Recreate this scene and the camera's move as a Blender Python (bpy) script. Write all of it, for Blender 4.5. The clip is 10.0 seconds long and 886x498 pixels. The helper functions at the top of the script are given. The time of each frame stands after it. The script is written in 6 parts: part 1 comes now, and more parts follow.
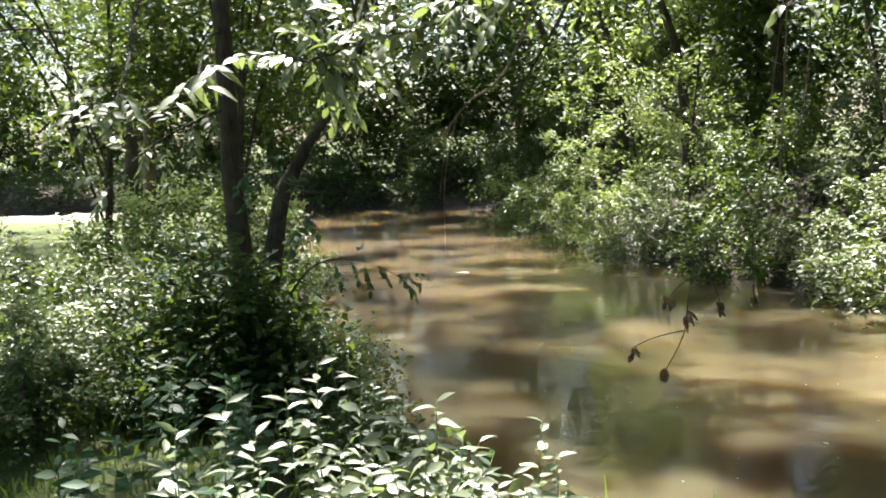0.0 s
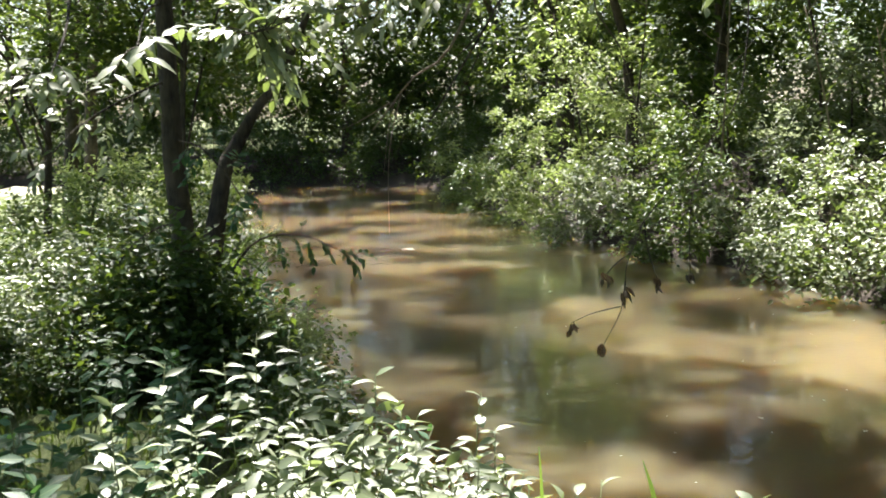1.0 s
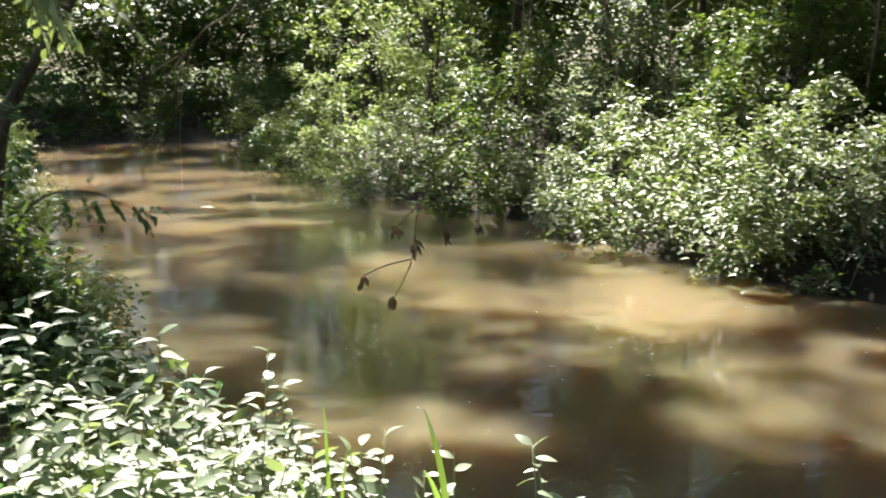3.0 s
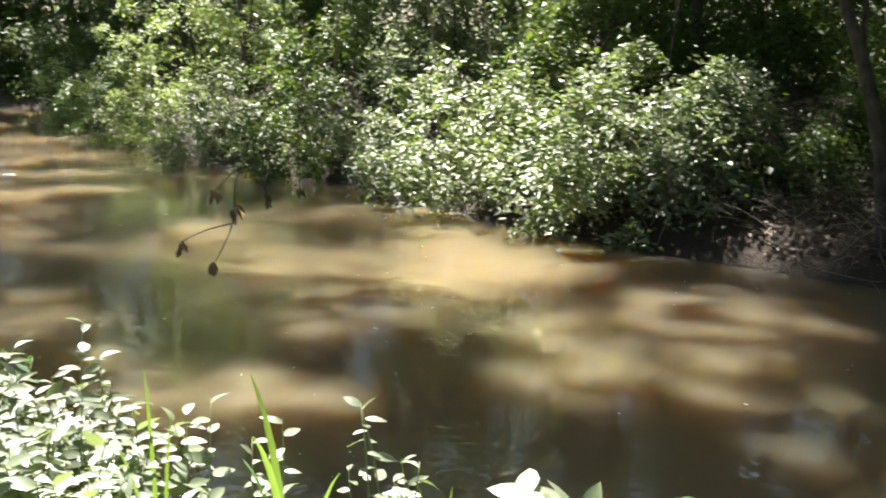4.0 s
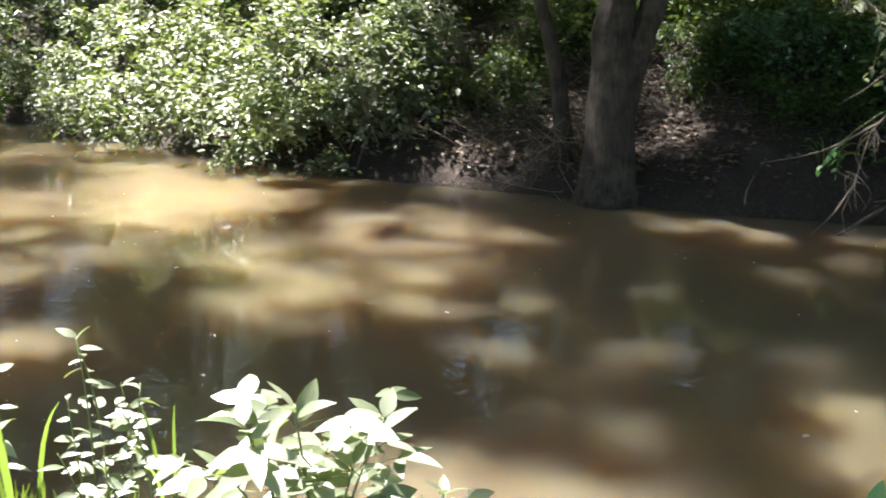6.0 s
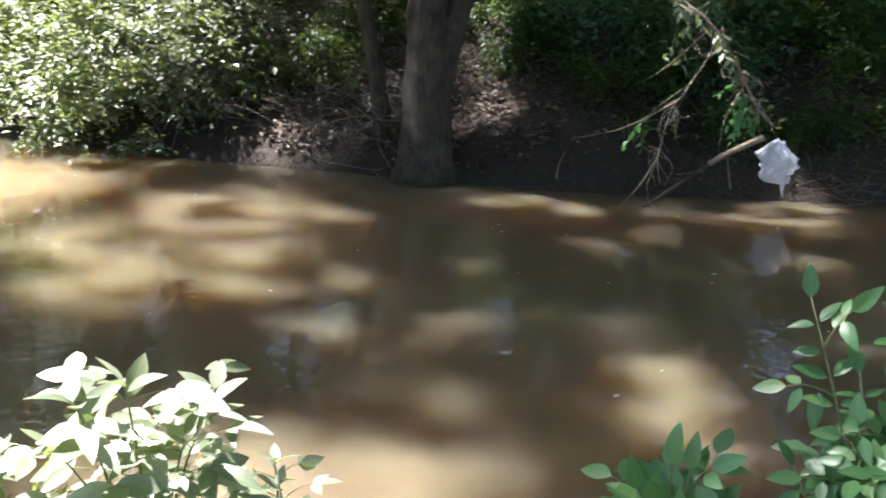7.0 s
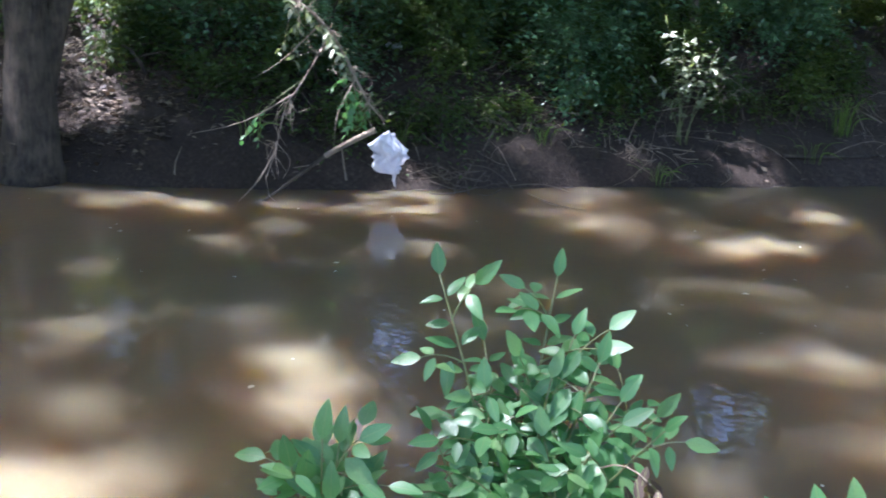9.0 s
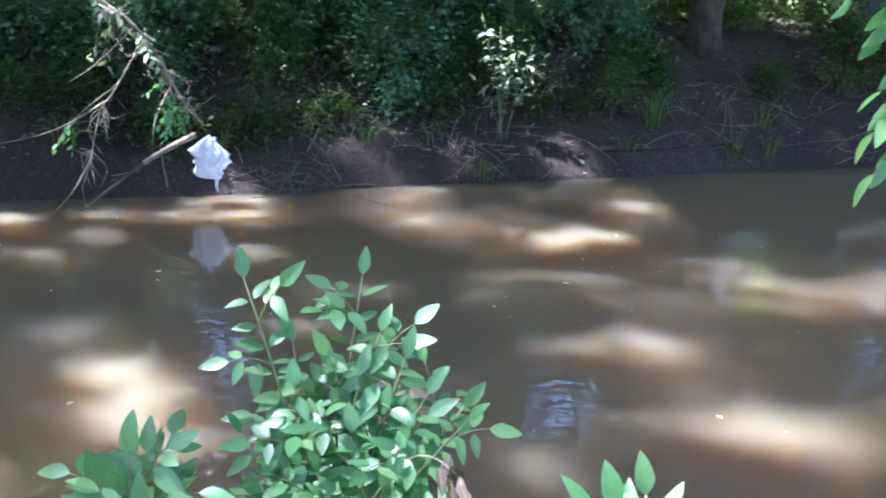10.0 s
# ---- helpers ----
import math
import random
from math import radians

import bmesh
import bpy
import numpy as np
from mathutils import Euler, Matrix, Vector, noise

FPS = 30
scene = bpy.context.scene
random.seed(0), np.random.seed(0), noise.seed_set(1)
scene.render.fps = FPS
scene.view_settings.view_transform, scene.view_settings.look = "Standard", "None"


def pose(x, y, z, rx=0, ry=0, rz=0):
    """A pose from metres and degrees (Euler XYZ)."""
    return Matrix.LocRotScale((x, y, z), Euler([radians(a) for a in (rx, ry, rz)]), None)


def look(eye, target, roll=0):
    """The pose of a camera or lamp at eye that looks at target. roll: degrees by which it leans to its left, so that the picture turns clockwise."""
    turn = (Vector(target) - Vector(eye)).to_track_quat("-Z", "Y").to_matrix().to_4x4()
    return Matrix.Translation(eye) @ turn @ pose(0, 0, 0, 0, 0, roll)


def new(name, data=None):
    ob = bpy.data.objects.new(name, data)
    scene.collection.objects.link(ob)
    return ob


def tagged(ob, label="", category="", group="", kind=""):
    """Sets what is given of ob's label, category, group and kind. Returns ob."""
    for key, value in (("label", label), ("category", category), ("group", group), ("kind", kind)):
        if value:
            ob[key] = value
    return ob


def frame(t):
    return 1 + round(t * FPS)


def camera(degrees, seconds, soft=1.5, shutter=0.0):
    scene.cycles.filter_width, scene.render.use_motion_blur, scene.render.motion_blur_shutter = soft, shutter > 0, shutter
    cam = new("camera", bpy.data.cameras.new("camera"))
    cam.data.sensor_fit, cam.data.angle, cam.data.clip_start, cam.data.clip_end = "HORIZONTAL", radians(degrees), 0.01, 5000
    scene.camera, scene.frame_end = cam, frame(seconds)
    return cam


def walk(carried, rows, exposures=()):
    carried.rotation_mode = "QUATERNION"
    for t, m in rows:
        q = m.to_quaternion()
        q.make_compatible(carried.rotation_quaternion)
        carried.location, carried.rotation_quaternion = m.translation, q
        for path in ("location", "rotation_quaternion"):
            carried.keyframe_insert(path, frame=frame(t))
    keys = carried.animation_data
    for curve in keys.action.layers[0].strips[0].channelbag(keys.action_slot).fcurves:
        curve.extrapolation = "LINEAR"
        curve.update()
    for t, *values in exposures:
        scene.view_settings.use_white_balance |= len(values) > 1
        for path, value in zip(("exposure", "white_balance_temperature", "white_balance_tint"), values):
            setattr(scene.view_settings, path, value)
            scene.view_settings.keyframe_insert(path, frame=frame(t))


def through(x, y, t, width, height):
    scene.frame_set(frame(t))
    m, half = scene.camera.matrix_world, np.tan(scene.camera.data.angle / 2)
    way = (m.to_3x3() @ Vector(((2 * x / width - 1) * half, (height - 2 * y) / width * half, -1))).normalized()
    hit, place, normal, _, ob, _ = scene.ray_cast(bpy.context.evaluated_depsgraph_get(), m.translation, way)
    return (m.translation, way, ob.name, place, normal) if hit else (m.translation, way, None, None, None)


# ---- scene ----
# ---------- camera and its walk ----------
cam = camera(43.0, 10.0, soft=1.8, shutter=0.3)
# seconds, x, y, z, yaw, pitch, roll: a slow hand-held pan to the right
PATH = [
    (0.0, 0.002, 0.006, 2.216, 0.39, -5.65, -2.37),
    (0.5, 0.012, 0.005, 2.212, -0.99, -6.29, -2.01),
    (1.0, 0.026, -0.010, 2.210, -2.30, -6.91, -1.70),
    (1.5, 0.047, -0.025, 2.215, -3.69, -7.56, -1.44),
    (2.0, 0.076, -0.033, 2.211, -5.68, -8.10, -1.20),
    (3.3, 0.092, 0.018, 2.183, -14.70, -9.84, -0.76),
    (3.5, 0.090, 0.026, 2.180, -16.47, -10.25, -0.61),
    (4.0, 0.083, 0.030, 2.176, -21.53, -11.23, -0.49),
    (4.5, 0.045, 0.028, 2.181, -27.41, -12.23, 0.09),
    (5.0, 0.005, 0.008, 2.182, -31.99, -13.16, 0.31),
    (5.2, 0.000, -0.004, 2.181, -32.87, -13.54, 0.27),
    (6.3, 0.001, -0.151, 2.172, -39.28, -15.35, -0.69),
    (6.5, -0.015, -0.170, 2.175, -41.19, -15.60, -0.48),
    (7.0, -0.067, -0.169, 2.178, -46.40, -15.94, 0.54),
    (7.5, -0.118, -0.158, 2.178, -51.66, -16.01, 1.63),
    (8.0, -0.148, -0.160, 2.184, -56.64, -15.87, 2.48),
    (8.5, -0.160, -0.161, 2.184, -61.61, -15.71, 2.97),
    (9.0, -0.162, -0.168, 2.184, -66.52, -15.55, 3.19),
    (9.5, -0.174, -0.198, 2.188, -71.12, -15.35, 3.14),
    (10.0, -0.169, -0.249, 2.195, -75.13, -15.10, 2.96),
]


def aim(x, y, z, yaw, pitch, roll):
    a, b = radians(yaw), radians(pitch)
    ahead = Vector((-math.sin(a) * math.cos(b), math.cos(a) * math.cos(b), math.sin(b)))
    return look((x, y, z), Vector((x, y, z)) + ahead, roll)


EXPOSURES = [(0.0, 2.4, 6500, 11), (3.5, 2.45, 6500, 12), (5.0, 2.7, 6450, 14), (7.5, 3.1, 5950, 22), (9.0, 3.65, 5450, 26), (10.0, 4.1, 5150, 28)]
walk(cam, [(t, aim(*p)) for t, *p in PATH], EXPOSURES)

# ---------- daylight ----------
SUN_UP, SUN_LEFT = 60.0, 14.0
world = bpy.data.worlds.new("sky")
scene.world = world
world.use_nodes = True
wn = world.node_tree.nodes
sky = wn.new("ShaderNodeTexSky")
sky.sky_type, sky.sun_disc = "NISHITA", False
sky.dust_density = 1.5
sky.sun_elevation, sky.sun_rotation = radians(SUN_UP), radians(-SUN_LEFT)
wn["Background"].inputs["Strength"].default_value = 0.05
world.node_tree.links.new(sky.outputs[0], wn["Background"].inputs["Color"])
sun = new("sun", bpy.data.lights.new("sun", "SUN"))
sun.data.energy, sun.data.angle, sun.data.color = 5.0, radians(1.6), (1.0, 0.96, 0.89)
_up, _left = radians(SUN_UP), radians(SUN_LEFT)
sun.matrix_world = look((-math.sin(_left) * math.cos(_up) * 60, math.cos(_left) * math.cos(_up) * 60, math.sin(_up) * 60), (0, 0, 0))


# ---------- materials ----------
def material(name):
    m = bpy.data.materials.new(name)
    m.use_nodes = True
    return m, m.node_tree.nodes, m.node_tree.links, m.node_tree.nodes["Principled BSDF"]


def ramp(nodes, stops):
    r = nodes.new("ShaderNodeValToRGB")
    while len(r.color_ramp.elements) < len(stops):
        r.color_ramp.elements.new(0.5)
    for e, (at, c) in zip(r.color_ramp.elements, stops):
        e.position, e.color = at, (*c, 1)
    return r


def noise_node(nodes, links, scale, detail=4.0, vector=None, rough=0.55):
    n = nodes.new("ShaderNodeTexNoise")
    n.inputs["Scale"].default_value, n.inputs["Detail"].default_value = scale, detail
    n.inputs["Roughness"].default_value = rough
    if vector is not None:
        links.new(vector, n.inputs["Vector"])
    return n


def leaf_material(name, stops, through=0.35, rough=0.34, glow=(0.30, 0.42, 0.04), island=True, spec=0.5):
    """Leaves: glossy above, letting yellow-green light through; each leaf its own shade."""
    m, n, l, p = material(name)
    if island:
        rnd = n.new("ShaderNodeNewGeometry").outputs["Random Per Island"]
    else:
        rnd = n.new("ShaderNodeObjectInfo").outputs["Random"]
    r = ramp(n, stops)
    l.new(rnd, r.inputs[0])
    tc = n.new("ShaderNodeTexCoord")
    grain = noise_node(n, l, 14.0, 3.0, tc.outputs["Object"])
    var = n.new("ShaderNodeMixRGB")
    var.blend_type, var.inputs[0].default_value = "MULTIPLY", 0.45
    l.new(r.outputs[0], var.inputs[1])
    l.new(grain.outputs[0], var.inputs[2])
    l.new(var.outputs[0], p.inputs["Base Color"])
    p.inputs["Roughness"].default_value = rough
    p.inputs["Specular IOR Level"].default_value = spec
    t = n.new("ShaderNodeBsdfTranslucent")
    tint = n.new("ShaderNodeMixRGB")
    tint.blend_type, tint.inputs[0].default_value = "MIX", 0.6
    tint.inputs[2].default_value = (*glow, 1)
    l.new(var.outputs[0], tint.inputs[1])
    l.new(tint.outputs[0], t.inputs["Color"])
    mix = n.new("ShaderNodeMixShader")
    mix.inputs[0].default_value = through
    l.new(p.outputs[0], mix.inputs[1])
    l.new(t.outputs[0], mix.inputs[2])
    l.new(mix.outputs[0], n["Material Output"].inputs["Surface"])
    return m


LEAF_MID = leaf_material("leaf_mid_green", [(0.0, (0.035, 0.075, 0.015)), (0.5, (0.06, 0.12, 0.022)), (0.85, (0.10, 0.16, 0.03)), (1.0, (0.24, 0.25, 0.10))], through=0.26, rough=0.42, spec=0.4)
LEAF_DARK = leaf_material("leaf_dark_green", [(0.0, (0.02, 0.05, 0.014)), (0.6, (0.04, 0.085, 0.02)), (1.0, (0.07, 0.12, 0.03))], through=0.22, rough=0.45, spec=0.3)
# the palest stop puts the whitish sun gloss of leaves into the colour
LEAF_LIME = leaf_material("leaf_lime_green", [(0.0, (0.09, 0.15, 0.03)), (0.6, (0.22, 0.31, 0.08)), (1.0, (0.48, 0.52, 0.28))], through=0.5, glow=(0.46, 0.58, 0.13), rough=0.42, spec=0.7)
LEAF_GREY = leaf_material("leaf_grey_green", [(0.0, (0.06, 0.10, 0.03)), (0.6, (0.17, 0.22, 0.10)), (1.0, (0.45, 0.46, 0.34))], through=0.28, rough=0.46, spec=0.8)

# the skylight's blue tint on shaded leaves is put into this green
LEAF_SKYLIT = leaf_material("leaf_skylit_green", [(0.0, (0.05, 0.12, 0.055)), (0.6, (0.095, 0.21, 0.095)), (1.0, (0.17, 0.29, 0.15))], through=0.25, glow=(0.14, 0.34, 0.09))


def bark_material(name, dark, pale, scale=9.0):
    m, n, l, p = material(name)
    tc = n.new("ShaderNodeTexCoord")
    mp = n.new("ShaderNodeMapping")
    mp.inputs["Scale"].default_value = (1.0, 1.0, 0.16)
    l.new(tc.outputs["Object"], mp.inputs["Vector"])
    fine = noise_node(n, l, scale * 4, 6.0, mp.outputs[0], 0.7)
    broad = noise_node(n, l, 5.5, 4.0, tc.outputs["Object"])
    mixf = n.new("ShaderNodeMath")
    mixf.operation = "MULTIPLY_ADD"
    mixf.inputs[1].default_value, mixf.inputs[2].default_value = 0.75, -0.08
    l.new(broad.outputs[0], mixf.inputs[0])
    add = n.new("ShaderNodeMath")
    add.operation = "MULTIPLY_ADD"
    add.inputs[1].default_value = 0.6
    l.new(fine.outputs[0], add.inputs[0])
    l.new(mixf.outputs[0], add.inputs[2])
    r = ramp(n, [(0.40, dark), (0.78, pale)])
    l.new(add.outputs[0], r.inputs[0])
    l.new(r.outputs[0], p.inputs["Base Color"])
    b = n.new("ShaderNodeBump")
    b.inputs["Strength"].default_value, b.inputs["Distance"].default_value = 1.0, 0.035
    l.new(fine.outputs[0], b.inputs["Height"])
    l.new(b.outputs[0], p.inputs["Normal"])
    p.inputs["Roughness"].default_value = 0.9
    return m


BARK = bark_material("bark_grey_brown", (0.009, 0.007, 0.005), (0.105, 0.085, 0.06))
BARK_PALE = bark_material("bark_pale", (0.10, 0.085, 0.065), (0.34, 0.29, 0.22))
DEADWOOD = bark_material("dead_wood", (0.12, 0.09, 0.06), (0.42, 0.35, 0.26), 14.0)


def ground_material():
    """Dark damp soil with leaf litter; turf where the grass attribute says so."""
    m, n, l, p = material("soil_and_turf")
    tc = n.new("ShaderNodeTexCoord")
    big = noise_node(n, l, 0.7, 5.0, tc.outputs["Object"])
    fine = noise_node(n, l, 26.0, 6.0, tc.outputs["Object"], 0.7)
    soil = ramp(n, [(0.30, (0.024, 0.017, 0.012)), (0.55, (0.062, 0.045, 0.033)), (0.78, (0.155, 0.118, 0.09))])
    l.new(fine.outputs[0], soil.inputs[0])
    stain = ramp(n, [(0.35, (0.55, 0.5, 0.45)), (0.65, (1.0, 1.0, 1.0))])
    l.new(big.outputs[0], stain.inputs[0])
    mul = n.new("ShaderNodeMixRGB")
    mul.blend_type, mul.inputs[0].default_value = "MULTIPLY", 1.0
    l.new(soil.outputs[0], mul.inputs[1])
    l.new(stain.outputs[0], mul.inputs[2])
    turf = ramp(n, [(0.3, (0.06, 0.085, 0.022)), (0.6, (0.13, 0.16, 0.045)), (0.85, (0.27, 0.27, 0.11))])
    l.new(fine.outputs[0], turf.inputs[0])
    at = n.new("ShaderNodeAttribute")
    at.attribute_name = "grass"
    mix = n.new("ShaderNodeMixRGB")
    l.new(at.outputs["Fac"], mix.inputs[0])
    l.new(mul.outputs[0], mix.inputs[1])
    l.new(turf.outputs[0], mix.inputs[2])
    # this attribute paints strong sunlight onto pale ground
    dry = n.new("ShaderNodeAttribute")
    dry.attribute_name = "dry"
    pale = n.new("ShaderNodeMixRGB")
    sunlit_pale = ramp(n, [(0.3, (0.30, 0.28, 0.17)), (0.7, (0.56, 0.53, 0.40))])
    l.new(fine.outputs[0], sunlit_pale.inputs[0])
    l.new(dry.outputs["Fac"], pale.inputs[0])
    l.new(mix.outputs[0], pale.inputs[1])
    l.new(sunlit_pale.outputs[0], pale.inputs[2])
    l.new(pale.outputs[0], p.inputs["Base Color"])
    b = n.new("ShaderNodeBump")
    b.inputs["Strength"].default_value, b.inputs["Distance"].default_value = 1.0, 0.06
    l.new(fine.outputs[0], b.inputs["Height"])
    l.new(b.outputs[0], p.inputs["Normal"])
    p.inputs["Roughness"].default_value = 0.92
    return m


def water_material():
    """Silty brown water: a pale cloud of silt near the top over a deep brown body, below a smooth, faintly rippled surface."""
    m, n, l, p = material("silty_water")
    tc = n.new("ShaderNodeTexCoord")
    silt = noise_node(n, l, 0.5, 4.0, tc.outputs["Object"])
    r = ramp(n, [(0.3, (0.100, 0.057, 0.003)), (0.7, (0.136, 0.081, 0.006))])
    l.new(silt.outputs[0], r.inputs[0])
    l.new(r.outputs[0], p.inputs["Base Color"])
    top = n.new("ShaderNodeBsdfPrincipled")
    top.inputs["Base Color"].default_value = (0.38, 0.405, 0.43, 1)
    wide = noise_node(n, l, 1.5, 1.0, tc.outputs["Object"])
    small = noise_node(n, l, 13.0, 0.6, tc.outputs["Object"])
    b1 = n.new("ShaderNodeBump")
    b1.inputs["Strength"].default_value, b1.inputs["Distance"].default_value = 1.0, 0.0045
    l.new(wide.outputs[0], b1.inputs["Height"])
    b2 = n.new("ShaderNodeBump")
    b2.inputs["Strength"].default_value, b2.inputs["Distance"].default_value = 1.0, 0.0016
    l.new(small.outputs[0], b2.inputs["Height"])
    l.new(b1.outputs[0], b2.inputs["Normal"])
    for s, reach in ((p, (4.2, 2.6, 1.0)), (top, (0.40, 0.40, 0.40))):
        s.inputs["Roughness"].default_value = 0.004
        s.inputs["IOR"].default_value = 1.33
        s.inputs["Subsurface Weight"].default_value = 1.0
        s.inputs["Subsurface Radius"].default_value = reach
        s.inputs["Subsurface Scale"].default_value = 1.0
        l.new(b2.outputs[0], s.inputs["Normal"])
    mix = n.new("ShaderNodeMixShader")
    mix.inputs[0].default_value = 0.136
    l.new(p.outputs[0], mix.inputs[1])
    l.new(top.outputs[0], mix.inputs[2])
    l.new(mix.outputs[0], n["Material Output"].inputs["Surface"])
    return m


GROUND, WATER = ground_material(), water_material()


def plain(name, colour, rough=0.6, scale=20.0, depth=0.35, through=0.0):
    m, n, l, p = material(name)
    tc = n.new("ShaderNodeTexCoord")
    g = noise_node(n, l, scale, 5.0, tc.outputs["Object"])
    r = ramp(n, [(0.25, tuple(c * (1 - depth) for c in colour)), (0.75, colour)])
    l.new(g.outputs[0], r.inputs[0])
    l.new(r.outputs[0], p.inputs["Base Color"])
    p.inputs["Roughness"].default_value = rough
    return m


# ---------- canopy gaps ----------
# where the sun comes down through the canopy: x, y, z and the gap's radius
SUNNY = [(-0.75, 3.6, 1.3, 0.32), (-0.4, 3.8, 1.3, 0.7), (0.0, 3.4, 1.2, 0.65), (0.3, 3.6, 1.2, 0.4), (0.5, 2.8, 1.2, 0.5), (1.05, 1.85, 1.2, 0.75), (4.8, 21.0, 3.2, 0.6), (4.2, 22.0, 2.5, 0.9), (4.8, 25.0, 4.0, 1.1), (3.3, 21.0, 1.2, 0.7), (3.0, 26.0, 2.0, 0.8), (5.3, 18.0, 2.2, 0.4),
         (6.4, 9.8, 1.0, 0.85), (6.9, 10.9, 2.4, 0.8), (11.2, 10.2, 1.7, 0.8), (7.75, 8.4, 0.8, 0.16), (8.3, 8.0, 0.9, 0.14), (7.5, 8.05, 0.5, 0.1), (8.3, 7.2, 1.0, 0.2), (-10.0, 28.5, 0.7, 2.4), (-13.5, 29.5, 0.7, 2.4), (-7.6, 27.6, 0.7, 1.6), (6.85, 7.0, 0.9, 0.2), (6.8, 7.0, 1.6, 0.2), (7.9, 4.7, 1.5, 0.5), (7.5, 4.75, 0.5, 0.4), (0.9, 1.85, 1.25, 0.6), (1.3, 1.85, 1.15, 0.6), (0.9, 2.4, 1.1, 0.4), (-0.3, 3.2, 1.1, 0.4),
         (6.2, 10.3, 1.0, 0.6), (6.8, 11.0, 2.2, 0.55), (5.9, 12.0, 1.5, 0.42), (5.5, 13.8, 1.5, 0.45),
         (8.2, 4.05, 0.4, 0.3), (8.0, 4.45, 1.2, 0.55), (7.75, 4.85, 1.7, 0.4), (8.1, 4.3, 1.0, 0.4), (7.95, 6.7, 0.6, 0.14), (4.5, 25.0, 6.0, 1.6), (4.3, 20.0, 5.0, 1.2), (14.0, 9.6, 1.8, 0.9), (16.4, 6.4, 1.8, 0.9), (17.5, 2.5, 2.2, 0.8), (17.4, -1.0, 1.8, 0.8), (11.4, 4.2, 1.9, 0.5), (12.9, 2.0, 2.0, 0.45), (10.9, 3.4, 1.4, 0.12), (0.0, 36.0, 4.0, 1.3), (-2.6, 37.5, 5.0, 1.3), (1.3, 8.2, 3.0, 0.5), (0.5, 8.2, 3.1, 0.5), (-0.2, 8.2, 3.2, 0.4), (10.0, 6.0, 1.8, 0.35), (8.9, 8.0, 1.6, 0.4), (7.3, 8.6, 1.0, 0.3), (10.88, 2.25, 1.3, 0.26), (-2.35, 7.0, 1.3, 0.4), (-0.2, 2.95, 1.05, 0.55), (-0.45, 3.55, 1.2, 0.4), (0.2, 3.0, 1.1, 0.4), (-3.3, 8.5, 1.3, 0.8), (-0.4, 4.5, 2.5, 0.4), (-1.4, 4.4, 2.3, 0.2)]
SUNNY += [(sx, sy, 0.0, sr) for sx, sy, sr in [(9.24, 2.77, 0.20), (9.83, 0.56, 0.26), (8.56, 0.88, 0.34), (7.15, 1.35, 0.13), (7.45, 0.51, 0.20), (7.26, -0.74, 0.17), (5.99, 0.56, 0.16), (6.27, 0.16, 0.17), (5.06, -0.44, 0.15), (4.42, 2.45, 0.42), (4.33, 0.44, 0.17), (6.32, 4.36, 0.25), (7.09, 3.1, 0.22), (7.03, 4.31, 0.25), (7.17, 5.22, 0.36), (5.64, 2.1, 0.18), (5.29, 4.7, 0.21), (4.34, 3.95, 0.24), (2.98, 2.95, 0.23), (4, 5.29, 0.31), (3.8, 4.5, 0.27), (4.6, 7.2, 0.41), (5.4, 7.1, 0.42), (3.41, 6.18, 0.57), (3.63, 3.25, 0.20), (4.6, 12, 0.4), (5.4, 11.2, 0.22), (2.57, 8.9, 0.25), (3.64, 7.2, 0.48), (3.08, 10.4, 0.28), (2.3, 7.7, 0.20), (2.07, 12.5, 0.42), (-0.65, 12.4, 0.48), (-0.4, 17.3, 0.77), (0.6, 18.4, 0.77), (-0.6, 19.5, 0.85), (0.8, 20.6, 0.77), (-0.4, 21.8, 0.77), (1.4, 16.2, 0.42), (6.9, 5.75, 0.29), (4.9, 2.9, 0.18), (4.0, 2.9, 0.18), (4.9, 6.6, 0.3), (4.4, 6.0, 0.28), (3.2, 5.6, 0.28), (4.6, 5.0, 0.24), (5.6, 6.4, 0.28), (5.0, 7.7, 0.28)]]
SUNNY += [(3.6, 25.8, 4.2, 1.7), (3.8, 27.2, 5.4, 1.9), (4.5, 25.0, 5.2, 1.5), (-0.6, 7.5, 2.75, 0.45), (-0.3, 7.7, 2.5, 0.3), (3.5, 27.0, 4.5, 1.5), (4.2, 26.0, 3.2, 1.2), (4.2, 28.0, 5.6, 1.5), (2.7, 25.0, 2.5, 0.8), (3.2, 23.0, 2.6, 0.8), (3.9, 18.4, 1.3, 0.5), (9.0, 11.0, 2.5, 0.3), (8.5, 9.6, 1.6, 0.25), (10.0, 12.0, 3.0, 0.4), (9.4, 9.2, 1.2, 0.25), (8.2, 8.8, 1.2, 0.2), (4.0, 2.0, 0.0, 0.25), (3.0, 26.0, 6.2, 1.6), (4.5, 27.5, 7.5, 1.7), (2.6, 28.0, 5.0, 1.2), (10.6, 13.4, 2.4, 0.6), (14.5, 15.0, 2.5, 0.8), (12.0, 15.5, 2.2, 0.5), (6.9, 9.9, 1.6, 0.5), (7.79, 6.77, 0.5, 0.3), (9.53, 7.42, 1.25, 0.32), (11.4, 8.5, 1.9, 0.7), (12.2, 8.6, 2.2, 0.6), (8.81, 7.48, 1.14, 0.2), (9.86, 7.0, 1.3, 0.3), (10.3, 2.4, 0.2, 0.2), (0.08, 4.3, 2.65, 0.25), (0.3, 8.95, 2.5, 0.35), (13.27, -1.32, 0.15, 0.18), (5.2, 3.3, 0.0, 0.2), (4.9, 1.3, 0.0, 0.25)]
